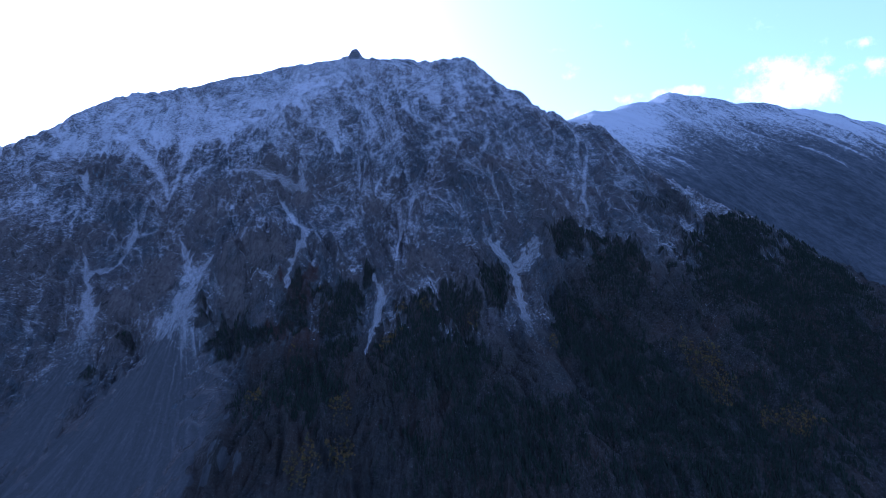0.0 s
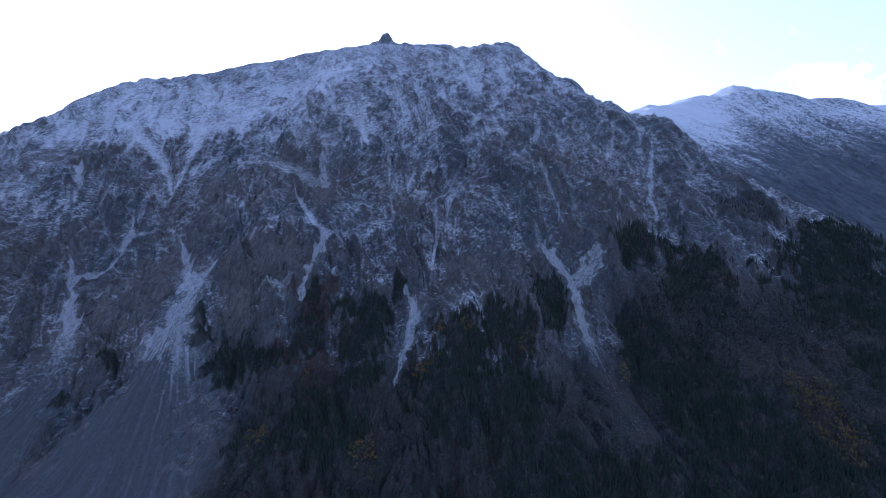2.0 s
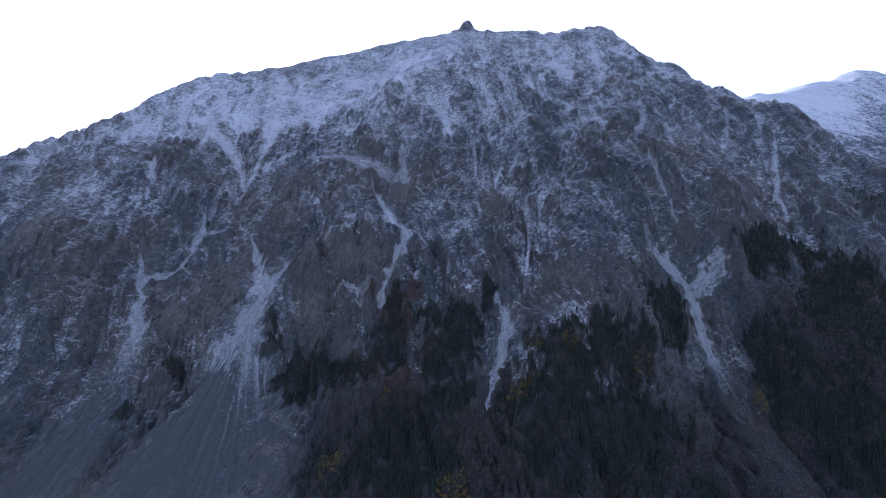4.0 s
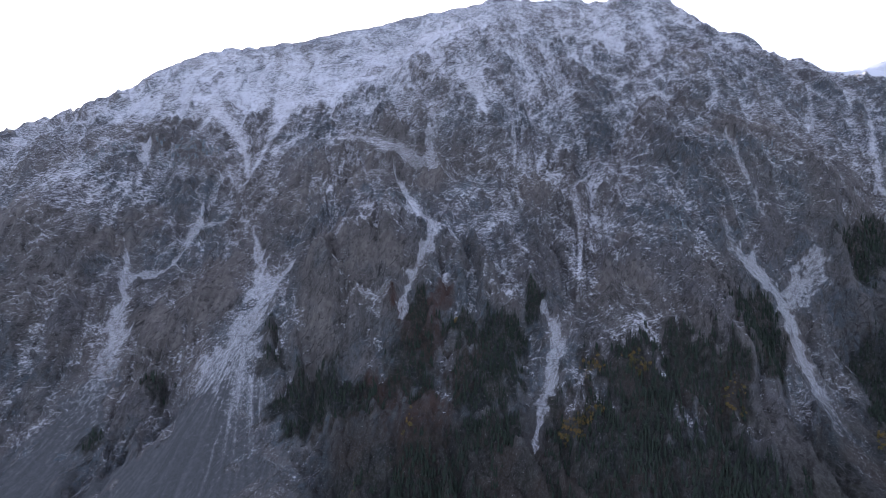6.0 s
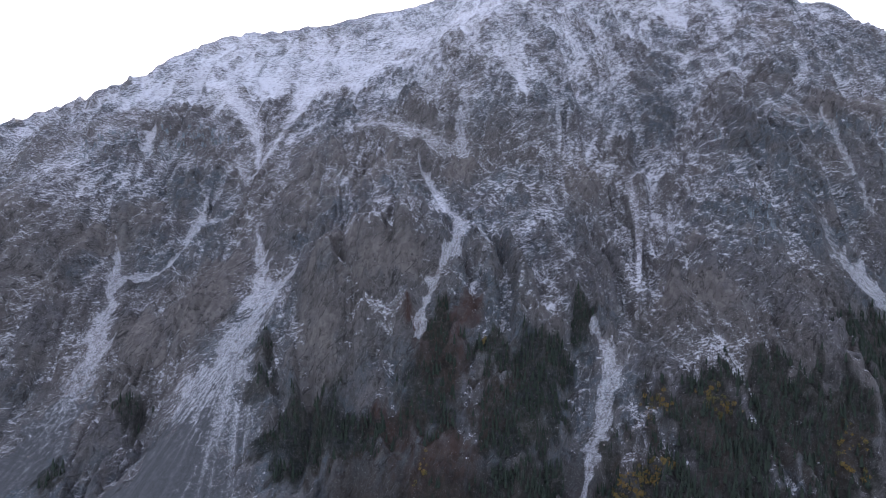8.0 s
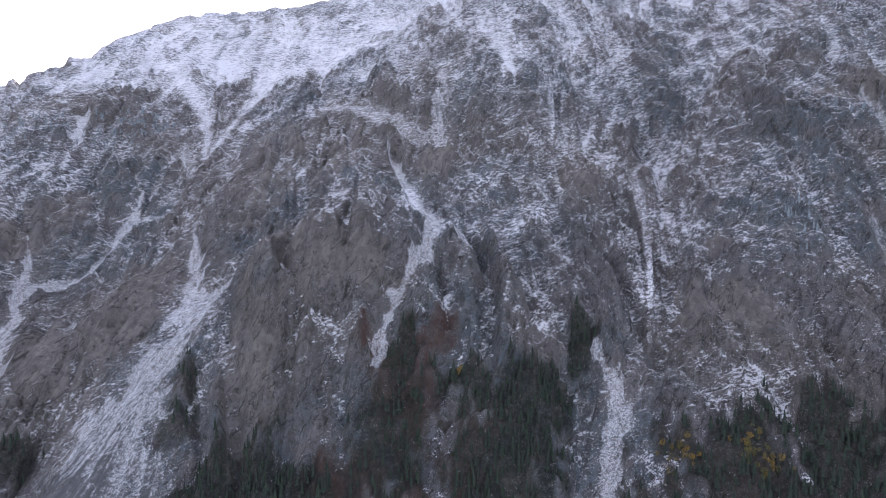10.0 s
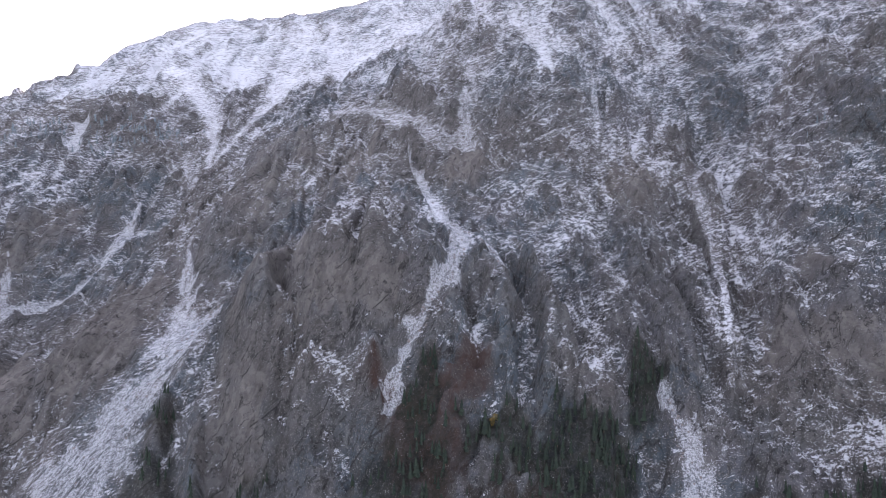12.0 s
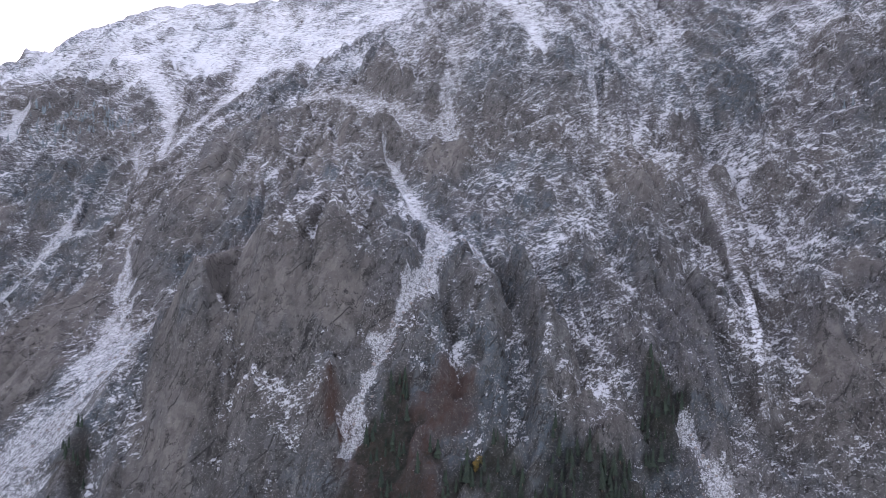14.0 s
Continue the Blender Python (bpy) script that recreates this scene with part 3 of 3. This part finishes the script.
    dust = n.math("MULTIPLY", n.ramp(micro, 0.04, 0.09), n.math("MULTIPLY", n.ramp(hold, 0.1, 0.9, 0.5, 0.72), n.ramp(hold, 0.02, 0.16)))
    wisps = n.math("ABSOLUTE", n.math("SUBTRACT", n.strips((2.2, 2.0, 0.8), (0, -27, 0), 5, 0.66), 0.5))
    wisps = n.math("MULTIPLY", n.ramp(wisps, 0.004, 0.02, 1.0, 0.0), n.ramp(n.sum((hold, 0.0, 1.0), (small, 0.5, 1.6), (speck, 0.5, 1.2)), 0.22, 0.5, 0.0, 0.62))
    film = n.ramp(n.sum((hold, 0.0, 1.0), (small, 0.5, 1.3), (beds, 0.5, 1.3)), 0.6, 1.1, 0.0, 0.5)
    drift = n.sum((n.attr("drift"), 0.0, 1.0), (speck, 0.5, 1.1), (small, 0.5, 0.9), (n.attr("runs"), 0.5, 0.4))
    stones = n.math("MULTIPLY", n.ramp(n.noise(1.9, 3, 0.6), 0.53, 0.59, 1.0, 0.25), n.ramp(n.noise(4.5, 3, 0.7), 0.48, 0.56, 1.0, 0.35))
    snow = n.math("MAXIMUM", n.math("MAXIMUM", n.math("MAXIMUM", dust, wisps), film), n.math("MULTIPLY", n.ramp(drift, 0.3, 0.7, 0.0, 0.55), stones))
    colour = n.mix(snow, ground, (0.80, 0.82, 0.86))
    bump = n.sum((bumps, 0.0, 1.2), (small, 0.0, 0.5), (seams, 0.0, 0.35), (mid, 0.0, 0.8), (speck, 0.0, 0.25), (facet, 0.0, 0.3))
    return n.finish(colour, n.ramp(snow, 0, 1, 0.92, 0.7), bump, 1.0, 1.6)


def far_slopes(name):
    """Woods and rock of the far hills, distance haze painted in as blue-grey, with snow on the heights and down the
    runnels.
    """
    n = Nodes(name)
    broad, small, fine = n.noise(0.02, 4), n.noise(0.35, 6, 0.75), n.noise(1.3, 4, 0.7)
    falls = n.strips((3.2, 20, 9), (0, -50, 0), 6, 0.74)
    # the blue-grey of the air in between is put into these ground tones
    ground = n.mix(n.ramp(falls, 0.4, 0.62), (0.05, 0.06, 0.07), (0.085, 0.095, 0.105))
    ground = n.mix(n.ramp(fine, 0.5, 0.6, 0, 0.75), ground, (0.03, 0.036, 0.042))
    hold = n.math("ADD", n.attr("frost"), n.math("MULTIPLY", n.math("SUBTRACT", broad, 0.5), 0.4))
    grain = n.sum((falls, 0.5, 0.55), (small, 0.5, 0.8), (fine, 0.5, 1.1), (hold, 0.45, 0.62))
    snow = n.math("ADD", n.ramp(grain, 0.02, 0.16, 0.0, 0.55), n.ramp(grain, -0.3, 0.1, 0.0, 0.08))
    return n.finish(n.mix(snow, ground, (0.80, 0.82, 0.86)), 0.9, n.sum((falls, 0.0, 0.6), (small, 0.0, 1.0), (fine, 0.0, 0.5)), 0.8, 2.0)


rock_mat = rock_and_snow("mountain_rock", 170.0, 320.0)
far_mat = far_slopes("far_slopes")


def plain(name, colour, other, scale=2.0, rough=0.9, vary=None):
    n = Nodes(name)
    c = n.mix(n.ramp(n.noise(scale, 4), 0.35, 0.65), colour, other)
    if vary == "object":
        c = n.mix(n.ramp(n.random(), 0, 1, 0, 0.6), c, other)
    elif vary == "island":
        c = n.mix(n.ramp(n.island(), 0, 1, 0, 0.7), c, other)
    return n.finish(c, rough, n.noise(scale * 4, 3), 0.4, 0.1)


needle_mat = plain("conifer_needles", (0.008, 0.014, 0.011), (0.017, 0.026, 0.017), 1.2, 0.85, "island")
frosted_mat = plain("frosted_needles", (0.05, 0.07, 0.075), (0.17, 0.2, 0.22), 1.6, 0.85, "island")
bark_mat = plain("bark", (0.07, 0.05, 0.04), (0.12, 0.09, 0.07), 6)
autumn_mat = plain("autumn_leaves", (0.19, 0.11, 0.026), (0.065, 0.062, 0.022), 0.35, 0.8, "island")
boulder_mat = plain("boulder_rock", (0.12, 0.105, 0.10), (0.23, 0.20, 0.19), 3, 0.9, "object")
valley_mat = plain("valley_ground", (0.02, 0.02, 0.012), (0.035, 0.03, 0.018), 0.05)


# ---- large structure ----
def mesh_of(name, verts, faces, material, **attributes):
    me = bpy.data.meshes.new(name)
    me.vertices.add(len(verts)), me.loops.add(faces.size), me.polygons.add(len(faces))
    me.vertices.foreach_set("co", np.ascontiguousarray(verts, np.float32).ravel())
    me.loops.foreach_set("vertex_index", np.ascontiguousarray(faces, np.int32).ravel())
    me.polygons.foreach_set("loop_start", np.arange(0, faces.size, faces.shape[1], dtype=np.int32))
    me.polygons.foreach_set("use_smooth", np.ones(len(faces), bool))
    for key, values in attributes.items():
        me.attributes.new(key, "FLOAT", "POINT").data.foreach_set("value", np.ascontiguousarray(values, np.float32))
    me.update(calc_edges=True)
    me.materials.append(material)
    return me


def steps(*spans):
    """Grid lines: (from, to, step) spans joined end to end."""
    out = [np.arange(a, b, s) for a, b, s in spans]
    return np.concatenate(out + [[spans[-1][1]]])


def grid_faces(nx, ny):
    i = (np.arange(ny - 1)[:, None] * nx + np.arange(nx - 1)[None]).ravel()
    return np.stack([i, i + 1, i + nx + 1, i + nx], 1)


gx = steps((-660, -460, 8), (-460, -290, 1.6), (-290, -205, 0.75), (-205, 30, 0.45), (30, 90, 0.8), (90, 260, 1.3), (260, 470, 4))
gy = steps((160, 290, 4), (290, 345, 1.0), (345, 470, 0.42), (470, 560, 0.7), (560, 680, 0.9), (680, 810, 5))
X, Y = [a.ravel() for a in np.meshgrid(gx, gy)]
Z = height(X, Y)
chute_in, chute_id = cover(X, Y, CHUTES)
fan_in, _ = cover(X, Y, FANS, 0.55)
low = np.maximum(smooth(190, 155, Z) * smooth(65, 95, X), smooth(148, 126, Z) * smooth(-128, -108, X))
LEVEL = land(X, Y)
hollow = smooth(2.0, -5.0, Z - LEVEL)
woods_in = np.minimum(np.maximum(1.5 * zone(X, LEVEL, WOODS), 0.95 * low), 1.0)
share = np.array([1.0] + [SNOWY.get(k, 0.5) for i, k in enumerate(CHUTES)])
faint = np.isin(chute_id, [list(CHUTES).index(k) + 1 for k in ("east", "west", "big_low", "big")])
drift = smooth(-0.05, 0.3, chute_in) * share[chute_id] * np.where(faint, 0.15 + 0.85 * smooth(112, 158, Z), 1.0)
drift = np.maximum(drift, 0.36 * smooth(0.0, 0.3, fan_in) * smooth(124, 158, Z))
frost, slabs, rust = zone(X, LEVEL, FROST) - zone(X, LEVEL, THIN), zone(X, LEVEL, SLABS), zone(X, LEVEL, RUST)


def flow(x, y):
    """Streaks that follow the fall of the chutes and spread with the fans."""
    out = fbm(x / 1.1, y / 6, 3, 119, 0.7)
    for line in list(CHUTES.values())[:CHUTE_COUNT]:
        run = 0.0
        for (ax, ay, aw), (bx, by, bw) in zip(line, line[1:]):
            long = math.hypot(bx - ax, by - ay)
            ux, uy = (bx - ax) / long, (by - ay) / long
            along, side = (x - ax) * ux + (y - ay) * uy, (x - ax) * uy - (y - ay) * ux
            here = (along > -1) & (along < long + 1) & (np.abs(side) < 1.6 * max(aw, bw))
            out[here] = fbm(side[here] / 0.8, (run + along[here]) / 7, 3, 123, 0.7)
            run += long
    for line in FANS.values():
        (tx0, ty0, _), (tx1, ty1, _) = line[0], line[-1]
        d, w = near_line(x, y, line)
        here = d < w
        angle = np.arctan2(x[here] - tx0, ty0 + 14 - y[here])
        out[here] = fbm(angle * 46 + 0.5 * fbm(x[here] / 9, y[here] / 9, 2, 125), np.hypot(x[here] - tx0, y[here] - ty0) / 60, 4, 121, 0.75)
    return 0.5 + 0.5 * out


runs = flow(X, Y)
faces = grid_faces(len(gx), len(gy))
core_in, core_id = cover(X, Y, CHUTES, 0.0)
ids = core_id[faces]
owner = np.where((ids == ids[:, :1]).all(axis=1) & (ids[:, 0] <= CHUTE_COUNT), ids[:, 0], 0)
VERTS = np.stack([X, Y, Z], 1)


def split_off(name, keep):
    used, inverse = np.unique(faces[keep], return_inverse=True)
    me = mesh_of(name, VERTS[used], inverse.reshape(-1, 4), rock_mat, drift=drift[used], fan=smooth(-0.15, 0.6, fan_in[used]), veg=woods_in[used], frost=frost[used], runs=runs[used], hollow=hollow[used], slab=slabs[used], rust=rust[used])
    return new(name, me)


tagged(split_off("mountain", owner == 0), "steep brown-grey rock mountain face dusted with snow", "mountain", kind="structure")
for i, key in enumerate(list(CHUTES)[:CHUTE_COUNT]):
    if (owner == i + 1).sum() > 10:
        tagged(split_off("snow_chute", owner == i + 1), "pale frosted scree and snow in a rock gully", "snow gully", "snow gullies on the face")

FAR = {
    "crest": [(60, 770, 310), (167, 760, 335), (222, 755, 347), (279, 751, 357), (337, 785, 363), (419, 800, 355), (486, 815, 346), (600, 830, 320), (760, 820, 270)],
    "face": [(215, 669, 298), (226, 579, 245), (348, 629, 246), (360, 739, 327), (418, 671, 284), (465, 749, 320)],
    "foot": [(260, 500, 170), (400, 480, 130), (560, 520, 130), (700, 560, 120), (560, 640, 210), (650, 740, 260)],
    "back": [(200, 900, 240), (400, 950, 250), (650, 950, 220)],
}
far_land = Sheet(FAR)


def far_height(x, y):
    z = far_land(x, y)
    u = x + 0.9 * (y - 700)
    z = z + 9 * (ridged(u / 70, y / 260, 3, 61) - 0.9) + 1.6 * ridged(u / 20, y / 60, 3, 65) + 0.8 * fbm(x / 9, y / 9, 3, 67)
    rim = np.minimum(np.minimum(smooth(40, 130, x), 1 - smooth(760, 1000, x)), np.minimum(smooth(380, 470, y), 1 - smooth(900, 1050, y)))
    return 40 + (z - 40) * rim


fx, fy = steps((40, 130, 5), (130, 620, 2.2), (620, 1000, 6)), steps((380, 540, 5), (540, 830, 2.2), (830, 1050, 8))
FX, FY = [a.ravel() for a in np.meshgrid(fx, fy)]
FZ = far_height(FX, FY)
tagged(new("far_mountain", mesh_of("far_mountain", np.stack([FX, FY, FZ], 1), grid_faces(len(fx), len(fy)), far_mat,
       frost=smooth(228, 338, FZ + 18 * fbm((FX + 0.9 * FY) / 30, FY / 160, 3, 77)) * 0.75 + 0.3 * smooth(0.1, 0.75, fbm((FX + 0.9 * FY) / 26, FY / 220, 3, 131)) * smooth(225, 270, FZ)
       + 0.32 * smooth(290, 210, FX) * smooth(232, 265, FZ) - 0.1)),
       "rounded snow-capped mountain with dark wooded lower slopes", "mountain", kind="structure")

# a further snowy ridge behind it
BX, BY = [a.ravel() for a in np.meshgrid(np.arange(350, 1500, 8.0), np.arange(900, 1300, 8.0))]
BZ = 40 + 345 * np.exp(-((BY - 1100) / 130) ** 2) * smooth(350, 640, BX) * (1 - 0.45 * smooth(640, 1400, BX)) + 6 * ridged(BX / 60, BY / 90, 3, 83) - 8
tagged(new("far_ridge", mesh_of("far_ridge", np.stack([BX, BY, BZ], 1), grid_faces(len(np.arange(350, 1500, 8.0)), len(np.arange(900, 1300, 8.0))), far_mat,
       frost=np.full(BX.shape, 0.75))), "distant snow-covered ridge", "mountain", kind="structure")

# the valley floor, out to the horizon
ring = steps((-4800, -800, 200), (-800, 800, 40), (800, 4800, 200))
GX, GY = [a.ravel() for a in np.meshgrid(ring, ring)]
GZ = 58 + 9 * fbm(GX / 220, GY / 220, 3, 95) + 20 * fbm(GX / 1500, GY / 1500, 2, 97)
tagged(new("ground", mesh_of("ground", np.stack([GX, GY, GZ], 1), grid_faces(len(ring), len(ring)), valley_mat)), "dark wooded valley floor", "ground", kind="structure")


# ---- woods ----
def ground_at(x, y):
    """Height of the mountain's mesh at places in plan."""
    i, j = np.clip(np.searchsorted(gx, x) - 1, 0, len(gx) - 2), np.clip(np.searchsorted(gy, y) - 1, 0, len(gy) - 2)
    u, v = (x - gx[i]) / (gx[i + 1] - gx[i]), (y - gy[j]) / (gy[j + 1] - gy[j])
    g = Z.reshape(len(gy), len(gx))
    return (g[j, i] * (1 - u) + g[j, i + 1] * u) * (1 - v) + (g[j + 1, i] * (1 - u) + g[j + 1, i + 1] * u) * v


def cone_shape(rng, tiers, points, slim=0.17):
    """A conifer crown of unit height: drooping tiers with ragged tips."""
    verts, tris = [], []
    for t in range(tiers):
        f = t / tiers
        top, low, rad = 0.14 + 0.86 * (f + 1.55 / tiers), 0.12 + 0.86 * f, slim * (1 - f) ** 0.85 + 0.012
        base = len(verts)
        verts.append((rng.normal(0, 0.006), rng.normal(0, 0.006), min(top, 1.0)))
        spin = rng.uniform(0, 6.28)
        for k in range(points):
            a, r = spin + 2 * math.pi * k / points, rad * (rng.uniform(0.85, 1.2) if k % 2 else rng.uniform(0.45, 0.7))
            verts.append((r * math.cos(a), r * math.sin(a), low + rng.uniform(-0.02, 0.03) + (0.03 if k % 2 == 0 else 0)))
        tris += [(base, base + 1 + k, base + 1 + (k + 1) % points) for k in range(points)]
    return np.array(verts), np.array(tris)


def leaf_shape(rng, clumps, size):
    """A round, gappy crown of unit height made of small leaf clumps."""
    verts, tris = [], []
    for _ in range(clumps):
        d = rng.normal(size=3)
        d = d / np.linalg.norm(d) * rng.uniform(0.35, 1.0) ** 0.5
        c = np.array([0.32 * d[0], 0.32 * d[1], 0.62 + 0.36 * d[2]])
        q = rng.normal(size=(4, 3))
        q = q / np.linalg.norm(q, axis=1)[:, None] * size * rng.uniform(0.7, 1.3)
        base = len(verts)
        verts += list(c + q)
        tris += [(base, base + 1, base + 2), (base, base + 2, base + 3), (base, base + 3, base + 1), (base + 1, base + 3, base + 2)]
    return np.array(verts), np.array(tris)


def trunk_shape(height_share, radius):
    ring = [(math.cos(a) * r, math.sin(a) * r, h) for h, r in ((-0.12, radius * 1.25), (0.05, radius), (height_share, radius * 0.35)) for a in np.linspace(0, 2 * math.pi, 6, endpoint=False)]
    return np.array(ring), np.array([(6 * s + k, 6 * s + (k + 1) % 6, 6 * s + 6 + (k + 1) % 6, 6 * s + 6 + k) for s in range(2) for k in range(6)])


def part(name, shape, material, parent, label=""):
    me = mesh_of(name, shape[0], shape[1], material)
    me.polygons.foreach_set("use_smooth", np.zeros(len(shape[1]), bool))
    ob = new(name, me)
    ob.parent = parent
    return tagged(ob, label)


def scattered(rng, count, box, keep):
    x, y = rng.uniform(box[0], box[1], count), rng.uniform(box[2], box[3], count)
    ok = keep(x, y)
    return x[ok], y[ok]


def joined(shapes, rng, x, y, z, tall):
    """One mesh of many plants: each takes one of the shapes, turned and scaled."""
    verts, tris, base = [], [], 0
    pick, spin = rng.integers(len(shapes), size=len(x)), rng.uniform(0, 2 * math.pi, len(x))
    for k, (v, f) in enumerate(shapes):
        m = np.where(pick == k)[0]
        if not len(m):
            continue
        c, s, h = np.cos(spin[m])[:, None], np.sin(spin[m])[:, None], tall[m][:, None]
        wide = h * rng.uniform(0.8, 1.25, (len(m), 1))
        w = np.stack([x[m][:, None] + wide * (v[:, 0] * c - v[:, 1] * s), y[m][:, None] + wide * (v[:, 0] * s + v[:, 1] * c), z[m][:, None] + h * v[:, 2]], 2)
        verts.append(w.reshape(-1, 3))
        tris.append((f[None] + (base + np.arange(len(m)) * len(v))[:, None, None]).reshape(-1, 3))
        base += w.shape[0] * w.shape[1]
    return np.concatenate(verts), np.concatenate(tris)


def clear_of_chutes(x, y):
    return (cover(x, y, CHUTES, 0.0)[0] < -0.15) & (cover(x, y, FANS, 0.0)[0] < -0.05)


rng = np.random.default_rng(7)


def wooded(x, y):
    up = land(x, y)
    share = zone(x, up, WOODS)
    thick = 0.45 + 0.55 * smooth(-0.55, 0.2, fbm(x / 13, y / 13, 3, 101))
    return (rng.uniform(size=x.shape) < smooth(0.2, 0.9, share) * thick * (1 - 0.85 * zone(x, up, AUTUMN))) & clear_of_chutes(x, y)


tx, ty = scattered(rng, int(WOOD_COUNT), (-285, 335, 244, 505), wooded)
tz, tall = ground_at(tx, ty) - 0.12, rng.uniform(1.7, 3.7, len(tx)) * (0.8 + 0.3 * rng.uniform(size=len(tx)))
# the trees by the middle gullies, which the flight passes nearest, stand singly
own = (tx > -104) & (tx < -40) & (ty > 366) & (ty < 402)
single = np.where(own)[0][:280]
rest = np.setdiff1d(np.arange(len(tx)), single)
conifers = [cone_shape(rng, 5, 6) for _ in range(6)]
me = mesh_of("conifer_wood", *joined(conifers, rng, tx[rest], ty[rest], tz[rest], tall[rest]), needle_mat)
me.polygons.foreach_set("use_smooth", np.zeros(len(me.polygons), bool))
tagged(new("conifer_wood", me), "dense dark green conifers on the lower slopes", "forest", kind="stuff")



def frosted(x, y):
    return (rng.uniform(size=x.shape) < 0.8 * zone(x, land(x, y), FROSTED)) & clear_of_chutes(x, y)


hx, hy = scattered(rng, 16000, (-310, 70, 390, 500), frosted)
me = mesh_of("frosted_wood", *joined(conifers, rng, hx, hy, ground_at(hx, hy) - 0.12, rng.uniform(1.6, 3.6, len(hx))), frosted_mat)
me.polygons.foreach_set("use_smooth", np.zeros(len(me.polygons), bool))
tagged(new("frosted_wood", me), "grey-green conifers white with frost on a ledge of the face", "forest", kind="stuff")

models = []
for k in range(5):
    tree = tagged(new("conifer"), "small dark green conifer on the steep slope", "conifer", "conifers by the gullies")
    part("trunk", trunk_shape(0.5, 0.022), bark_mat, tree)
    part("crown", cone_shape(rng, 10, 12), needle_mat, tree)
    models.append(tree)
for k, i in enumerate(single):
    h = tall[i]
    m = Matrix.Translation((tx[i], ty[i], tz[i])) @ Matrix.Rotation(rng.uniform(0, 6.28), 4, "Z")
    if k < len(models):
        tree = models[k]
        tree.scale = (h, h, h)
        tree.matrix_basis = m @ Matrix.Diagonal((h, h, h, 1))
    else:
        tree = copy_thing(models[k % len(models)], m)
        tree.scale = (h * rng.uniform(0.85, 1.2), h * rng.uniform(0.85, 1.2), h)


# autumn birches and shrubs
def turning(x, y):
    return (rng.uniform(size=x.shape) < 0.85 * smooth(0.2, 0.9, zone(x, land(x, y), AUTUMN))) & clear_of_chutes(x, y)


ax, ay = scattered(rng, 42000, (-110, 215, 262, 400), turning)
near = (ay > 352) & (ax < 30)
az, atall = ground_at(ax, ay) - 0.1, rng.uniform(0.7, 1.8, len(ax))
leafy = [leaf_shape(rng, 26, 0.13) for _ in range(5)]
solo = np.where(near)[0][:70]
rest = np.setdiff1d(np.arange(len(ax)), solo)
me = mesh_of("autumn_shrubs", *joined(leafy, rng, ax[rest], ay[rest], az[rest], atall[rest]), autumn_mat)
me.polygons.foreach_set("use_smooth", np.zeros(len(me.polygons), bool))
tagged(new("autumn_shrubs", me), "yellow and orange autumn shrubs on the lower slope", "shrubs", kind="stuff")
birches = []
for k in range(4):
    tree = tagged(new("autumn_birch"), "small birch with golden autumn leaves", "birch", "birches on the slope")
    part("trunk", trunk_shape(0.7, 0.02), bark_mat, tree)
    part("crown", leaf_shape(rng, 80, 0.085), autumn_mat, tree)
    birches.append(tree)
for k, i in enumerate(solo):
    h = atall[i] * 1.25
    m = Matrix.Translation((ax[i], ay[i], az[i])) @ Matrix.Rotation(rng.uniform(0, 6.28), 4, "Z")
    if k < len(birches):
        birches[k].scale = (h, h, h)
        birches[k].matrix_basis = m @ Matrix.Diagonal((h, h, h, 1))
    else:
        copy_thing(birches[k % len(birches)], m).scale = (h, h, h)


# ---- boulders lying in the chutes ----
def boulder_shape(rng):
    bm = bmesh.new()
    bmesh.ops.create_icosphere(bm, subdivisions=1, radius=1)
    for v in bm.verts:
        v.co = Vector((v.co.x * rng.uniform(0.7, 1.2), v.co.y * rng.uniform(0.6, 1.1), v.co.z * rng.uniform(0.5, 0.9)))
    me = bpy.data.meshes.new("boulder")
    bm.to_mesh(me)
    bm.free()
    me.materials.append(boulder_mat)
    return me


stones = [boulder_shape(rng) for _ in range(6)]
in_chute = [CHUTES[k] for k in ("big", "middle", "knob", "big_arm", "west", "middle_arm")]
spill = [(-28, 386, 4), (-34, 378, 4), (-33, 366, 5), (-37, 358, 5)]
for k in range(290):
    line = spill if k >= 240 else in_chute[k % 4 if k < 200 else 4 + k % 2]
    s = int(rng.integers(len(line) - 1))
    f, (x0, y0, w0), (x1, y1, w1) = rng.uniform(), line[s], line[s + 1]
    w = w0 + f * (w1 - w0)
    bx, by = x0 + f * (x1 - x0) + rng.normal(0, 0.45) * w, y0 + f * (y1 - y0) + rng.normal(0, 0.3) * w
    r = rng.uniform(0.16, 0.42)
    ob = new("boulder", stones[k % 6])
    ob.matrix_world = Matrix.Translation((bx, by, float(ground_at(np.array([bx]), np.array([by]))[0]) + 0.1 * r)) @ Matrix.Rotation(rng.uniform(0, 6.28), 4, "Z") @ Matrix.Diagonal((r, r, r, 1))
    tagged(ob, "dark angular boulder lying in a frosted scree chute", "boulder", "boulders in the chutes")
